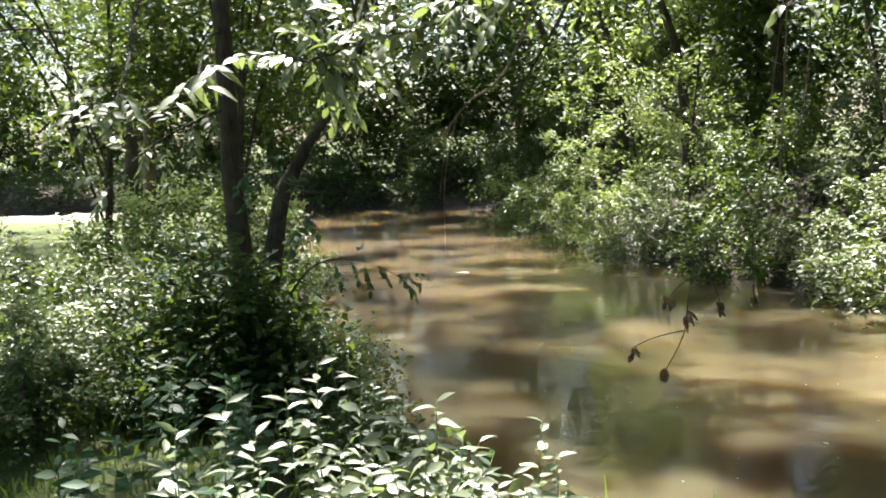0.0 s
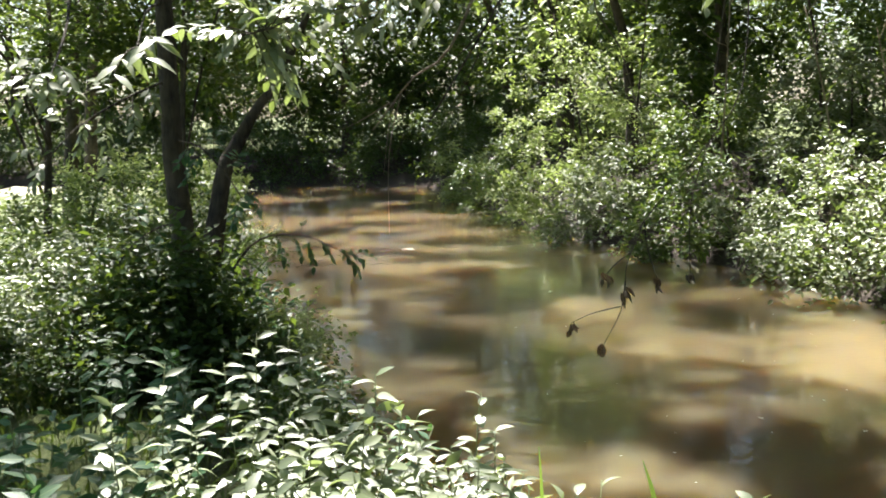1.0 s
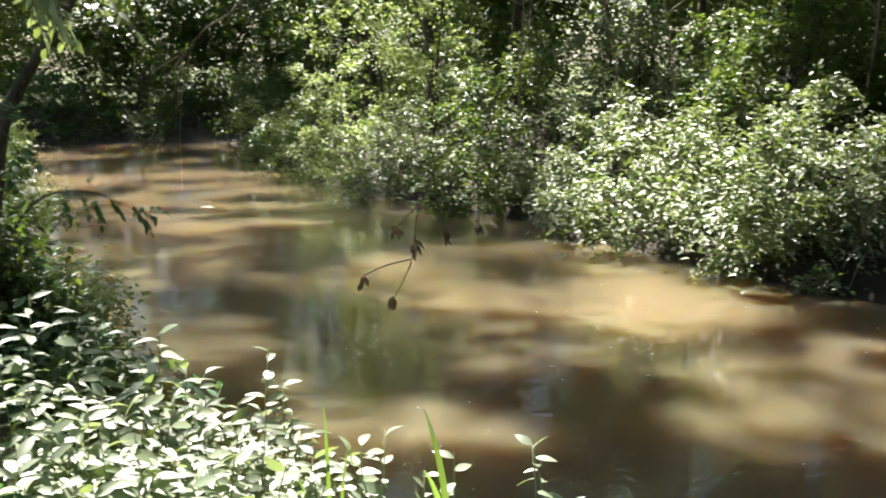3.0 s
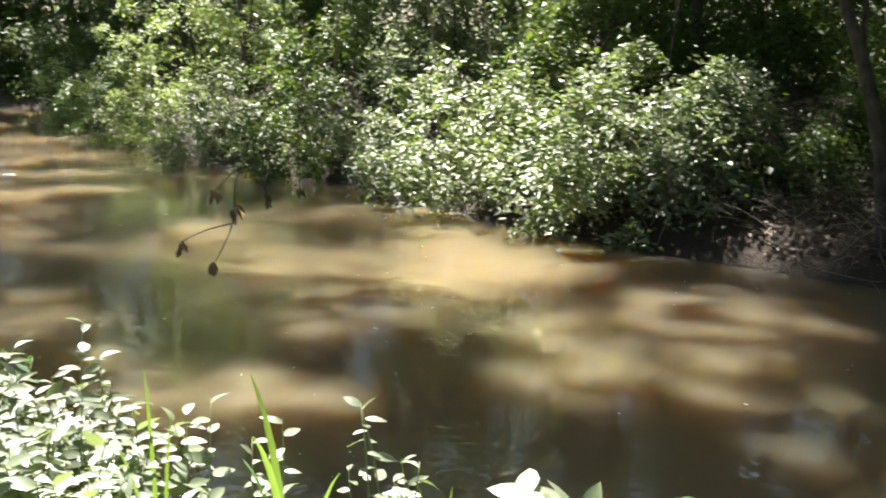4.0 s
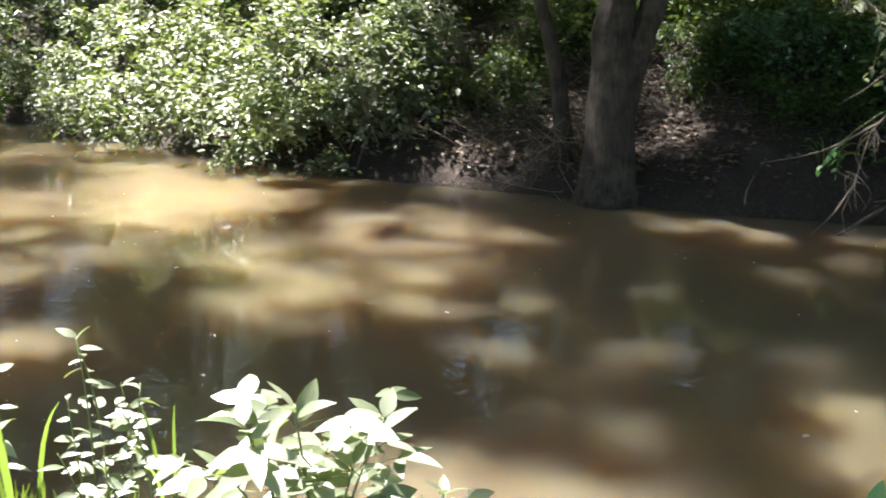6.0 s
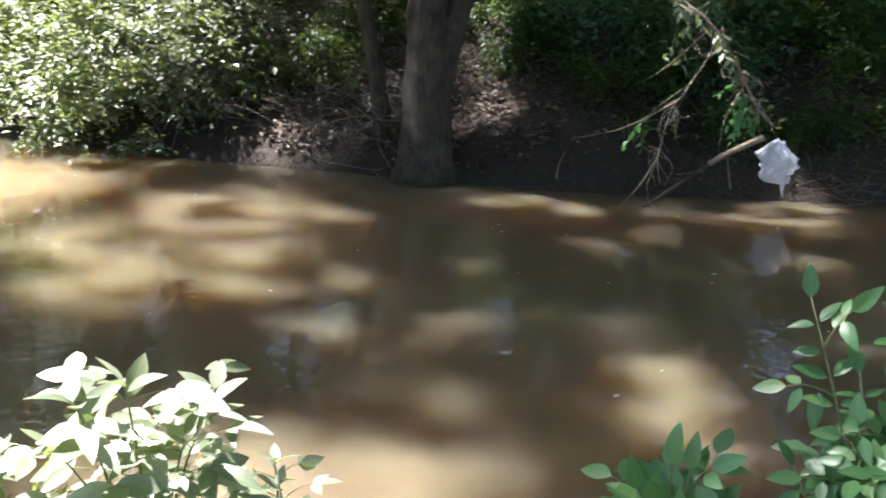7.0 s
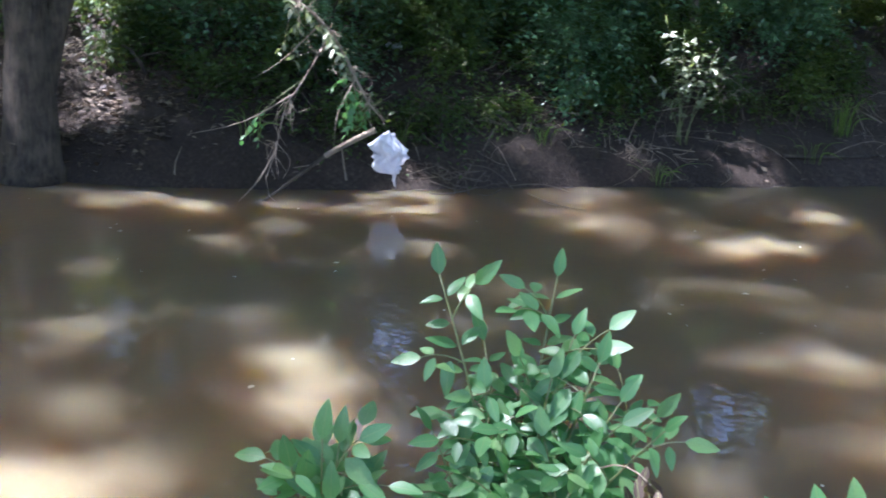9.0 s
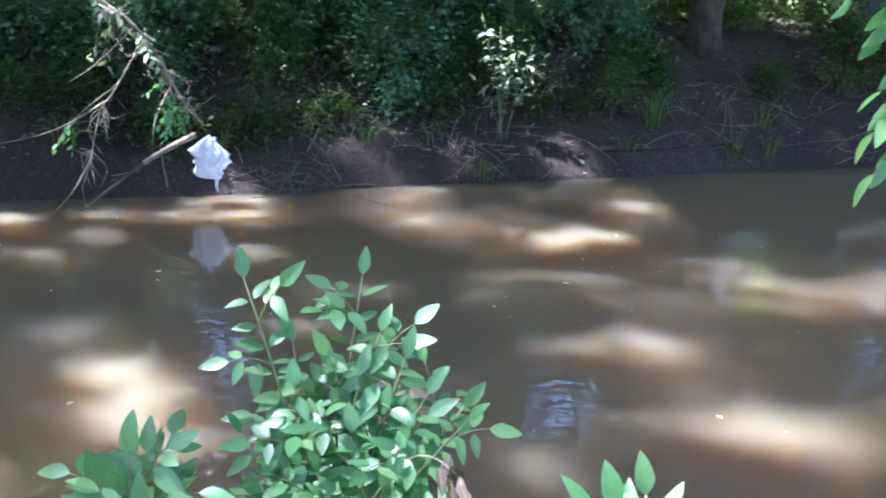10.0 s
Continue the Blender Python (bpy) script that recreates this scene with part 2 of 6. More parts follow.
FRINGE = [(2.87, 20.2), (3.3, 19.0), (3.7, 17.9), (4.4, 16.0), (4.88, 14.4), (5.0, 13.7), (5.12, 13.05)]
SUNNY += [(gx, gy, 0.25, 0.4) for gx, gy in FRINGE]
_spots = random.Random(5)
SUNNY += [(_spots.uniform(7.6, 9.4), _spots.uniform(7.0, 9.4), 0.8, _spots.uniform(0.10, 0.18)) for _ in range(18)]
SUNWARD = np.array([-math.sin(_left) * math.cos(_up), math.cos(_left) * math.cos(_up), math.sin(_up)])


def shading(c, near):
    """Which leaves at c leave the gaps of the canopy open."""
    keep = np.ones(len(c), bool)
    stray = rng.uniform(size=len(c))
    for sx, sy, sz, sr in SUNNY:
        d = c - (sx, sy, sz)
        k = d @ SUNWARD
        off = np.linalg.norm(d - k[:, None] * SUNWARD, axis=1)
        side = d - k[:, None] * SUNWARD
        turn = np.arctan2(side[:, 0], side[:, 1])
        wave = sr * (0.85 + 0.35 * np.sin(2 * turn + 7 * sx) + 0.25 * np.sin(3 * turn + 5 * sy) + 0.2 * np.sin(5 * turn + 9 * sx + sy))
        keep &= (k < near) | (stray > np.clip((1.4 * wave - off) / (0.75 * wave + 1e-6), 0, 0.96))
    return keep


# ---------- mesh helpers ----------
rng = np.random.default_rng(7)


def mesh_from(name, verts, faces, mat, smooth=False):
    """verts: n x 3; faces: list of arrays, each k x 3 or k x 4."""
    me = bpy.data.meshes.new(name)
    verts = np.asarray(verts, np.float32)
    me.vertices.add(len(verts))
    me.vertices.foreach_set("co", verts.ravel())
    loops = np.concatenate([np.asarray(f, np.int32).ravel() for f in faces])
    sizes = np.concatenate([np.full(len(f), np.shape(f)[1], np.int32) for f in faces])
    me.loops.add(len(loops))
    me.loops.foreach_set("vertex_index", loops)
    me.polygons.add(len(sizes))
    me.polygons.foreach_set("loop_start", np.concatenate([[0], np.cumsum(sizes)[:-1]]).astype(np.int32))
    if smooth:
        me.polygons.foreach_set("use_smooth", np.ones(len(sizes), bool))
    me.update(calc_edges=True)
    me.materials.append(mat)
    return me


class Build:
    """Gathers pieces of one mesh."""

    def __init__(self):
        self.v, self.q, self.t, self.n = [], [], [], 0

    def add(self, verts, quads=None, tris=None):
        self.v.append(np.asarray(verts, float))
        if quads is not None and len(quads):
            self.q.append(np.asarray(quads) + self.n)
        if tris is not None and len(tris):
            self.t.append(np.asarray(tris) + self.n)
        self.n += len(verts)

    def tube(self, path, radii, sides=8, wobble=0.0):
        path, radii = np.asarray(path, float), np.asarray(radii, float)
        k = len(path)
        tang = np.gradient(path, axis=0)
        tang /= np.linalg.norm(tang, axis=1, keepdims=True) + 1e-9
        ref = np.array([0.31, 0.95, 0.05])
        a = np.cross(tang, ref)
        a /= np.linalg.norm(a, axis=1, keepdims=True) + 1e-9
        b = np.cross(tang, a)
        ang = np.linspace(0, 2 * np.pi, sides, endpoint=False)
        rad = radii[:, None] * (1 + wobble * rng.normal(size=(k, sides)))
        ring = path[:, None] + (a[:, None] * np.cos(ang)[None, :, None] + b[:, None] * np.sin(ang)[None, :, None]) * rad[..., None]
        i, j = np.meshgrid(np.arange(k - 1), np.arange(sides), indexing="ij")
        jn = (j + 1) % sides
        quads = np.stack([i * sides + j, i * sides + jn, (i + 1) * sides + jn, (i + 1) * sides + j], -1).reshape(-1, 4)
        verts = np.concatenate([ring.reshape(-1, 3), path[-1:], path[:1]])
        top = (k - 1) * sides
        jj = np.arange(sides)
        caps = np.concatenate([np.stack([top + jj, top + (jj + 1) % sides, np.full(sides, k * sides)], -1), np.stack([(jj + 1) % sides, jj, np.full(sides, k * sides + 1)], -1)])
        self.add(verts, quads, caps)

    def mesh(self, name, mat, smooth=False):
        faces = ([np.concatenate(self.q)] if self.q else []) + ([np.concatenate(self.t)] if self.t else [])
        return mesh_from(name, np.concatenate(self.v), faces, mat, smooth)


def unit(v):
    return v / (np.linalg.norm(v, axis=-1, keepdims=True) + 1e-9)


def leaves(build, pos, axis, normal, length, width=0.24, fold=0.10, fine=False):
    """Folded leaves at pos, growing along axis, facing normal. fine: a rounder outline."""
    a = unit(axis)
    nn = unit(normal - (normal * a).sum(-1, keepdims=True) * a)
    s = np.cross(a, nn)
    length = np.asarray(length)[:, None]
    k = len(pos)
    base = np.arange(k)[:, None]
    if fine == "hex":
        v = np.stack([pos, pos + a * length * 0.28 + s * length * width + nn * length * fold, pos + a * length * 0.66 + s * length * width * 0.85 + nn * length * fold * 0.8, pos + a * length - nn * length * 0.08,
                      pos + a * length * 0.66 - s * length * width * 0.85 + nn * length * fold * 0.8, pos + a * length * 0.28 - s * length * width + nn * length * fold], 1)
        build.add(v.reshape(-1, 3), None, np.concatenate([base * 6 + [[0, 1, 2]], base * 6 + [[0, 2, 3]], base * 6 + [[0, 3, 4]], base * 6 + [[0, 4, 5]]]))
        return
    if not fine:
        v = np.stack([pos, pos + a * length * 0.45 + s * length * width + nn * length * fold, pos + a * length - nn * length * 0.06,
                      pos + a * length * 0.45 - s * length * width + nn * length * fold], 1)
        build.add(v.reshape(-1, 3), None, np.concatenate([base * 4 + [[0, 1, 2]], base * 4 + [[0, 2, 3]]]))
        return
    rows = [(0.22, 0.78, 0.02), (0.5, 1.0, 0.05), (0.78, 0.62, 0.01)]
    v = [pos]
    for y, w, d in rows:
        mid = pos + a * length * y + nn * length * d
        v += [mid - s * length * width * w + nn * length * fold * w, mid, mid + s * length * width * w + nn * length * fold * w]
    v.append(pos + a * length - nn * length * 0.10)
    v = np.stack(v, 1)
    t = np.array([[0, 2, 1], [0, 3, 2], [7, 8, 10], [8, 9, 10]])
    q = np.array([[1, 2, 5, 4], [2, 3, 6, 5], [4, 5, 8, 7], [5, 6, 9, 8]])
    off = (np.arange(k) * 11)[:, None, None]
    build.add(v.reshape(-1, 3), (q[None] + off).reshape(-1, 4), (t[None] + off).reshape(-1, 3))


def sprays(build, centres, radii, twigs, per_twig, leaf, droop=0.35, rise=0.25, flat=0.8, width=0.24, fine=False, wood=None, foot=None, near=1.1):
    """Leafy twigs that spread from the centres: gives foliage an open, uneven outline."""
    centres, radii = np.asarray(centres, float), np.asarray(radii, float)
    c = np.repeat(centres, twigs, 0)
    r = np.repeat(radii, twigs)
    d = rng.normal(size=c.shape)
    d[:, 2] = d[:, 2] * flat + rise
    d = unit(d)
    reach = r * rng.uniform(0.55, 1.15, len(r))
    start = c + rng.normal(size=c.shape) * r[:, None] * 0.18
    if wood is not None:
        for k in range(0, len(c), wood[1]):
            f = np.linspace(0, 1, 4)[:, None]
            wood[0].tube(start[k] + d[k] * reach[k] * f - np.array([0, 0, 1.0]) * droop * reach[k] * f**2, np.linspace(wood[2], wood[2] * 0.3, 4), 4)
    f = (np.arange(per_twig) + 0.6) / per_twig
    f = f[None] * np.ones((len(c), 1)) + rng.uniform(-0.3, 0.3, (len(c), per_twig)) / per_twig
    pos = start[:, None] + d[:, None] * (reach[:, None] * f)[..., None]
    pos[..., 2] -= droop * reach[:, None] * f**2
    side = np.cross(d, [0, 0, 1.0]) + 1e-3
    side = unit(side)[:, None] * np.where(np.arange(per_twig) % 2, 1, -1)[None, :, None]
    axis = d[:, None] * 0.7 + side * 0.8 + rng.normal(size=pos.shape) * 0.35
    axis[..., 2] -= 0.25
    normal = rng.normal(size=pos.shape) * 0.42 + [-0.06, -0.26, 1.0]
    size = leaf * rng.uniform(0.6, 1.25, pos.shape[:2])
    pos = pos + rng.normal(size=pos.shape) * leaf * 0.3
    pos, axis, normal, size = pos.reshape(-1, 3), axis.reshape(-1, 3), normal.reshape(-1, 3), size.ravel()
    if foot is not None:
        keep = shading(pos + foot, near)
        pos, axis, normal, size = pos[keep], axis[keep], normal[keep], size[keep]
    leaves(build, pos, axis, normal, size, width, fine=fine)


def part(name, data, parent, label=""):
    ob = new(name, data)
    ob.parent = parent
    if label:
        ob["label"] = label
    return ob


def thing(name, place, label, category, group="", kind=""):
    ob = new(name)
    ob.location = place
    return tagged(ob, label, category, group, kind)


# ---------- ground and river ----------
NEAR = [(-45, 33), (-20, 31), (-8, 29.5), (-4.2, 27), (-2.6, 20), (-1.7, 13), (-1.1, 9.5), (-0.5, 6.8), (0.3, 4.9), (1.2, 3.7), (2.1, 2.7), (2.8, 1.5), (3.1, 0), (3.2, -2),
        (3.4, -5), (5, -12), (12, -26), (40, -60)]
FAR = [(-45, 45), (-20, 41), (-8, 37.5), (-2, 35.6), (0.8, 34.2), (2.2, 31.5), (2.0, 27), (2.6, 20.5), (3.8, 17.3), (4.9, 14), (5.2, 11.6), (5.9, 9.2), (6.7, 7.5), (7.4, 5.8),
       (8.5, 4.2), (9.7, 2.9), (10.6, 1.7), (11.7, 0.4), (13.3, -1.6), (16.5, -6), (24, -16), (60, -46)]


def away(line, x, y):
    """Distance of points from a broken line."""
    best = np.full(np.shape(x), 1e9)
    for (ax, ay), (bx, by) in zip(line[:-1], line[1:]):
        dx, dy = bx - ax, by - ay
        f = np.clip(((x - ax) * dx + (y - ay) * dy) / (dx * dx + dy * dy), 0, 1)
        best = np.minimum(best, np.hypot(x - ax - f * dx, y - ay - f * dy))
    return best


def inside(x, y):
    ring = NEAR + FAR[::-1]
    hit = np.zeros(np.shape(x), bool)
    for (ax, ay), (bx, by) in zip(ring, ring[1:] + ring[:1]):
        cross = (ay > y) != (by > y)
        with np.errstate(divide="ignore", invalid="ignore"):
            hit ^= cross & (x < ax + (y - ay) * (bx - ax) / (by - ay + 1e-12))
    return hit


def ease(v):
    v = np.clip(v, 0, 1)
    return v * v * (3 - 2 * v)


def rough_height(x, y):
    return 0.06 * np.sin(x * 1.7 + 0.6 * y) * np.sin(y * 1.3 - 0.4 * x) + 0.03 * np.sin(x * 4.1 + 1) * np.sin(y * 4.7 + 2) + 0.03 * np.sin(x * 9 + y * 7) * np.sin(y * 10 - x * 5) + 0.02 * np.sin(x * 15 - y * 4 + 2) * np.sin(y * 14 + x * 6)


def height(x, y):
    x, y = np.asarray(x, float), np.asarray(y, float)
    dn, df, wet = away(NEAR, x, y), away(FAR, x, y), inside(x, y)
    near_z = 0.02 + 0.62 * ease(dn / 0.9) + 0.12 * ease((dn - 1) / 6)
    far_z = 0.02 + 0.30 * ease(df / 0.35) + 1.0 * ease((df - 0.2) / 2.4) + 0.9 * ease((df - 2.5) / 14)
    far_z *= np.where(y > 20, 0.7, 1.0)
    bed = -0.7 * ease(np.minimum(dn, df) / 0.8)
    land = np.where(dn < df, near_z, far_z)
    return np.where(wet, bed, land + rough_height(x, y) * ease(np.minimum(dn, df) / 0.5))


def grid_axis(lo, hi, step, reach):
    mid = np.arange(lo, hi + 1e-6, step)
    out, d = [], step
    p = 0.0
    while p < reach:
        d *= 1.22
        p += d
        out.append(p)
    out = np.array(out)
    return np.concatenate([(lo - out)[::-1], mid, hi + out])


def build_ground():
    gx, gy = grid_axis(-10, 18, 0.18, 900), grid_axis(-8, 26, 0.2, 900)
    x, y = np.meshgrid(gx, gy, indexing="ij")
    z = height(x, y)
    w, h = x.shape
    i, j = np.meshgrid(np.arange(w - 1), np.arange(h - 1), indexing="ij")
    q = np.stack([i * h + j, (i + 1) * h + j, (i + 1) * h + j + 1, i * h + j + 1], -1).reshape(-1, 4)
    me = mesh_from("ground", np.stack([x, y, z], -1).reshape(-1, 3), [q], GROUND, True)
    dn, df = away(NEAR, x, y), away(FAR, x, y)
    turf = np.where(dn < df, ease((dn - 0.6) / 0.8), 0.85 * ease((df - 3.0) / 3.0))
    at = me.attributes.new("grass", "FLOAT", "POINT")
    at.data.foreach_set("value", turf.astype(np.float32).ravel())
    # inside of the bend: pale ground with strong sun put into its colour
    bare = ease(1.6 - 1.6 * np.hypot((x + 10.8) / 6.5, (y - 28.2 + 0.25 * (x + 10.8)) / 5.0)) * (dn < df)
    me.attributes.new("dry", "FLOAT", "POINT").data.foreach_set("value", bare.astype(np.float32).ravel())
    return tagged(new("ground", me), "damp brown soil, green turf and pale ground painted sunlit along a creek", "ground", kind="structure")


build_ground()


def build_water():
    xs, ys = np.array([-46.0, 62.0]), np.array([-62.0, 46.0])
    v = [(xs[0], ys[0], 0), (xs[1], ys[0], 0), (xs[1], ys[1], 0), (xs[0], ys[1], 0)]
    return tagged(new("water", mesh_from("water", v, [np.array([[0, 1, 2, 3]])], WATER)), "silty brown creek water with faint ripples", "water", kind="structure")


build_water()


# ---------- trees ----------
def bend(a, b, sag, k=7):
    """A curved way from a to b; sag lifts its middle."""
    f = np.linspace(0, 1, k)[:, None]
    a, b = np.asarray(a, float), np.asarray(b, float)
    return a + (b - a) * f + np.asarray(sag, float) * (4 * f * (1 - f))


def along(points, k):
    """k points on a smooth way through the given ones."""
    points = np.asarray(points, float)
    s = np.linspace(0, len(points) - 1, k)
    i = np.clip(s.astype(int), 0, len(points) - 2)
    f = (s - i)[:, None]
    p0, p1, p2, p3 = points[np.maximum(i - 1, 0)], points[i], points[i + 1], points[np.minimum(i + 2, len(points) - 1)]
    return 0.5 * (2 * p1 + (p2 - p0) * f + (2 * p0 - 5 * p1 + 4 * p2 - p3) * f**2 + (3 * p1 - p0 - 3 * p2 + p3) * f**3)


def tree(place, path, girth, crown, spread, clumps, twigs, per_twig, leaf, mat, label, bark=None, clump_r=1.3, limbs=9, group="", low=0.4, extra=(), sides=12, shell=0.35, droop=0.35):
    """A tapered, slightly crooked trunk with limbs, and a crown of leafy twigs. path: the trunk's way from its foot; crown: the crown's
    middle from the foot; spread: its half axes; extra: further stems as (way, radius)."""
    global rng
    x, y = place
    rng = np.random.default_rng([int(x * 100) + 9000, int(y * 100) + 9000])
    z = float(height(x, y))
    root = thing("tree", (x, y, z - 0.1), label, "tree", group)
    wood, green = Build(), Build()
    way = along([(0, 0, 0), *path], 16)
    f = np.linspace(0, 1, 16)
    way[2:-1, :2] += rng.normal(size=(13, 2)) * girth * 0.10
    rad = girth * (1 - 0.8 * f)
    rad[:3] *= [1.5, 1.15, 1.03]
    wood.tube(way, rad, sides, 0.035)
    for points, r in extra:
        wood.tube(along(points, 12), np.linspace(r, r * 0.35, 12), 9, 0.04)
    c = rng.normal(size=(clumps, 3))
    c = unit(c) * rng.uniform(shell, 1.0, (clumps, 1)) ** 0.6 * np.asarray(spread) + np.asarray(crown)
    big = np.full(clumps, clump_r) * rng.uniform(0.7, 1.3, clumps)
    for k in range(min(limbs, len(c))):
        s = rng.uniform(low, 0.92)
        a = np.array([np.interp(s, f, way[:, n]) for n in range(3)])
        r0 = girth * (1 - 0.8 * s) * 0.42
        wood.tube(bend(a, c[k], (0, 0, 0.12 * np.linalg.norm(c[k] - a))), np.linspace(r0, 0.012, 7), 6, 0.05)
    sprays(green, c, big, twigs, per_twig, leaf, droop, foot=(x, y, z - 0.1))
    part("trunk", wood.mesh("trunk", bark or BARK, True), root)
    part("crown", green.mesh("crown", mat), root)
    return root


# the stout tree that stands in the far waterline, forked low, with a dark second stem behind
tree((7.02, 6.80), [(0.0, 0.02, 1.2), (0.02, 0.04, 2.4), (-0.5, 0.3, 5.5), (-1.2, 0.6, 11)], 0.235, (1.0, 0.0, 8.6), (4.6, 4.2, 2.6), 80, 40, 9, 0.19, LEAF_MID,
     "stout forked creekside tree with rough grey-brown bark", extra=[([(0.02, -0.02, 0.5), (0.16, -0.06, 1.2), (0.40, -0.14, 1.9), (0.75, -0.20, 2.8), (1.1, 0.6, 4.2), (1.4, 2.0, 6.5)], 0.15)], sides=18, clump_r=1.2, low=0.66)
tree((7.10, 7.42), [(-0.08, 0.12, 1.0), (-0.3, 0.4, 2.2), (-0.9, 1.2, 5.0), (-1.2, 1.6, 7.5)], 0.085, (-1.0, 1.4, 6.4), (2.2, 2.2, 1.6), 20, 24, 9, 0.14, LEAF_MID,
     "thin dark leaning tree behind a stout trunk", clump_r=0.9)
# woods on the far bank
for place, hgt, crown_z, spread, n, mat in [
    ((4.2, 27.2), 9, 6.0, (2.3, 2.6, 3.0), 52, LEAF_LIME), ((6.6, 23.0), 9, 5.2, (2.6, 3.2, 3.4), 60, LEAF_DARK), ((9.33, 16.1), 11, 8.0, (3.2, 3.2, 3.0), 50, LEAF_MID), ((12.8, 12.2), 12, 7.5, (4.2, 4.0, 4.2), 60, LEAF_MID),
    ((12.8, 6.9), 12, 8.4, (4.0, 3.8, 3.0), 60, LEAF_MID), ((14.3, 0.42), 12, 8.4, (4.2, 4.2, 3.4), 64, LEAF_MID), ((18.5, -4.0), 12, 7.0, (4.4, 4.4, 4.6), 60, LEAF_DARK),
    ((20.0, 9.0), 13, 6.5, (5, 5, 5.6), 100, LEAF_DARK), ((22.5, 2.0), 13, 6.5, (5, 5, 5.8), 165, LEAF_MID), ((17.0, 17.5), 14, 6.5, (5, 5, 6), 100, LEAF_DARK), ((12.0, 22.0), 13, 7.0, (4.2, 4.2, 6), 110, LEAF_MID),
    ((4.6, 33.5), 12, 6.4, (4.0, 4.0, 5.4), 66, LEAF_DARK), ((8.5, 31.0), 13, 6.4, (4.6, 4.4, 6.0), 66, LEAF_MID), ((-1.6, 39.5), 13, 6.4, (5, 3.6, 5.2), 80, LEAF_MID), ((3.0, 43.0), 15, 7.5, (6, 5, 7), 66, LEAF_MID),
    ((-8.0, 42.5), 14, 7.0, (5.5, 4.0, 5.8), 80, LEAF_MID), ((-15.0, 46.0), 15, 7.4, (6, 5, 6.0), 66, LEAF_MID), ((-23.0, 47.0), 15, 8.5, (6.5, 5, 6.2), 62, LEAF_LIME), ((-31.0, 46.0), 15, 8.5, (6.5, 5, 6.2), 62, LEAF_MID),
    ((25.0, 20.0), 15, 7, (7, 7, 7), 60, LEAF_MID), ((27.0, -6.0), 14, 7, (6, 6, 6.8), 60, LEAF_DARK), ((24.0, -13.0), 14, 7, (6, 6, 6.8), 60, LEAF_MID), ((16.0, 32.0), 15, 7, (6.5, 6, 7), 60, LEAF_DARK),
    ((-8.0, 52.0), 17, 8.5, (8, 6, 8.5), 60, LEAF_MID), ((8.0, 52.0), 17, 8.5, (8, 6, 8.5), 60, LEAF_DARK), ((-24.0, 56.0), 17, 8.5, (9, 6, 8.5), 60, LEAF_DARK), ((22.0, 42.0), 17, 8.5, (9, 8, 8.5), 60, LEAF_MID),
    # the two trees near x 19 are added to block sky from the reflections
    ((31.0, 8.0), 16, 8, (8, 8, 8), 60, LEAF_MID), ((19.0, 5.5), 17, 12.0, (4.5, 4.5, 4.0), 90, LEAF_MID), ((19.5, -1.0), 17, 12.0, (4.5, 4.5, 4.0), 90, LEAF_MID), ((33.0, -18.0), 16, 8, (9, 9, 8), 60, LEAF_DARK),
]:
    gone = math.hypot(*place)
    tree(place, [(rng.normal() * 0.2, rng.normal() * 0.2, hgt * 0.4), (rng.normal() * 0.5, rng.normal() * 0.5, hgt * 0.88)], 0.12 + hgt * 0.006, (0, 0, crown_z), spread, n, 25, 8,
         (0.14 + gone * 0.0042) * (1.5 if place[0] > 12 and gone < 32 else 1.0), mat, "tall broadleaf tree in full summer leaf on the far bank" if gone < 30 else "tall leafy broadleaf tree in distant woods", group="trees of the far woods", clump_r=1.0 + 0.22 * max(spread[0] - 3, 0))

# near-bank trees
tree((-1.21, 6.8), [(-0.02, 0.0, 0.75), (-0.07, 0.0, 1.25), (-0.10, 0.0, 2.3), (-0.2, 0.2, 4.2), (-0.4, 0.6, 6.6)], 0.098, (-1.4, 0.9, 5.4), (2.0, 1.9, 1.5), 44, 22, 9, 0.135, LEAF_MID, limbs=7, low=0.62, label=
     "slim dark-barked tree leaning over the near bank", clump_r=0.75)
tree((-1.36, 8.1), [(0.02, 0.03, 0.8), (0.10, 0.05, 1.2), (0.16, 0.07, 1.5), (0.27, 0.08, 1.74), (0.41, 0.1, 1.95), (0.69, 0.1, 2.35), (1.2, 0.5, 3.7)], 0.088, (0.1, 2.1, 4.6), (1.8, 1.6, 1.0), 26, 18, 9, 0.13, LEAF_LIME, limbs=5, low=0.8, label="crooked leaning tree behind a slim dark trunk", clump_r=0.6)
tree((-6.6, 13.6), [(0.1, 0.1, 4), (0.4, 0.2, 9)], 0.14, (1.0, 0.4, 5.2), (3.4, 3.0, 3.6), 66, 26, 9, 0.12, LEAF_LIME, "leafy broadleaf tree standing beside the lawn", clump_r=0.9)
tree((-5.0, 17.5), [(0.3, 0.1, 4), (1.0, 0.2, 10)], 0.13, (1.6, 0.0, 8.6), (3.8, 3.4, 2.6), 44, 26, 9, 0.14, LEAF_MID, "tall leafy tree reaching over the creek", clump_r=1.1)
tree((-9.8, 21.0), [(0.3, 0.1, 4), (0.5, 0.2, 11)], 0.17, (0.4, 0.0, 8.0), (3.6, 3.4, 4.0), 50, 26, 9, 0.15, LEAF_MID, "tall leafy tree at the edge of the lawn", clump_r=1.1)
tree((-9.0, 9.0), [(0.3, 0.1, 4), (0.5, 0.2, 11)], 0.17, (0.4, 0.0, 7.5), (3.6, 3.6, 3.6), 44, 24, 8, 0.16, LEAF_MID, "tall leafy tree on the lawn", clump_r=1.2)
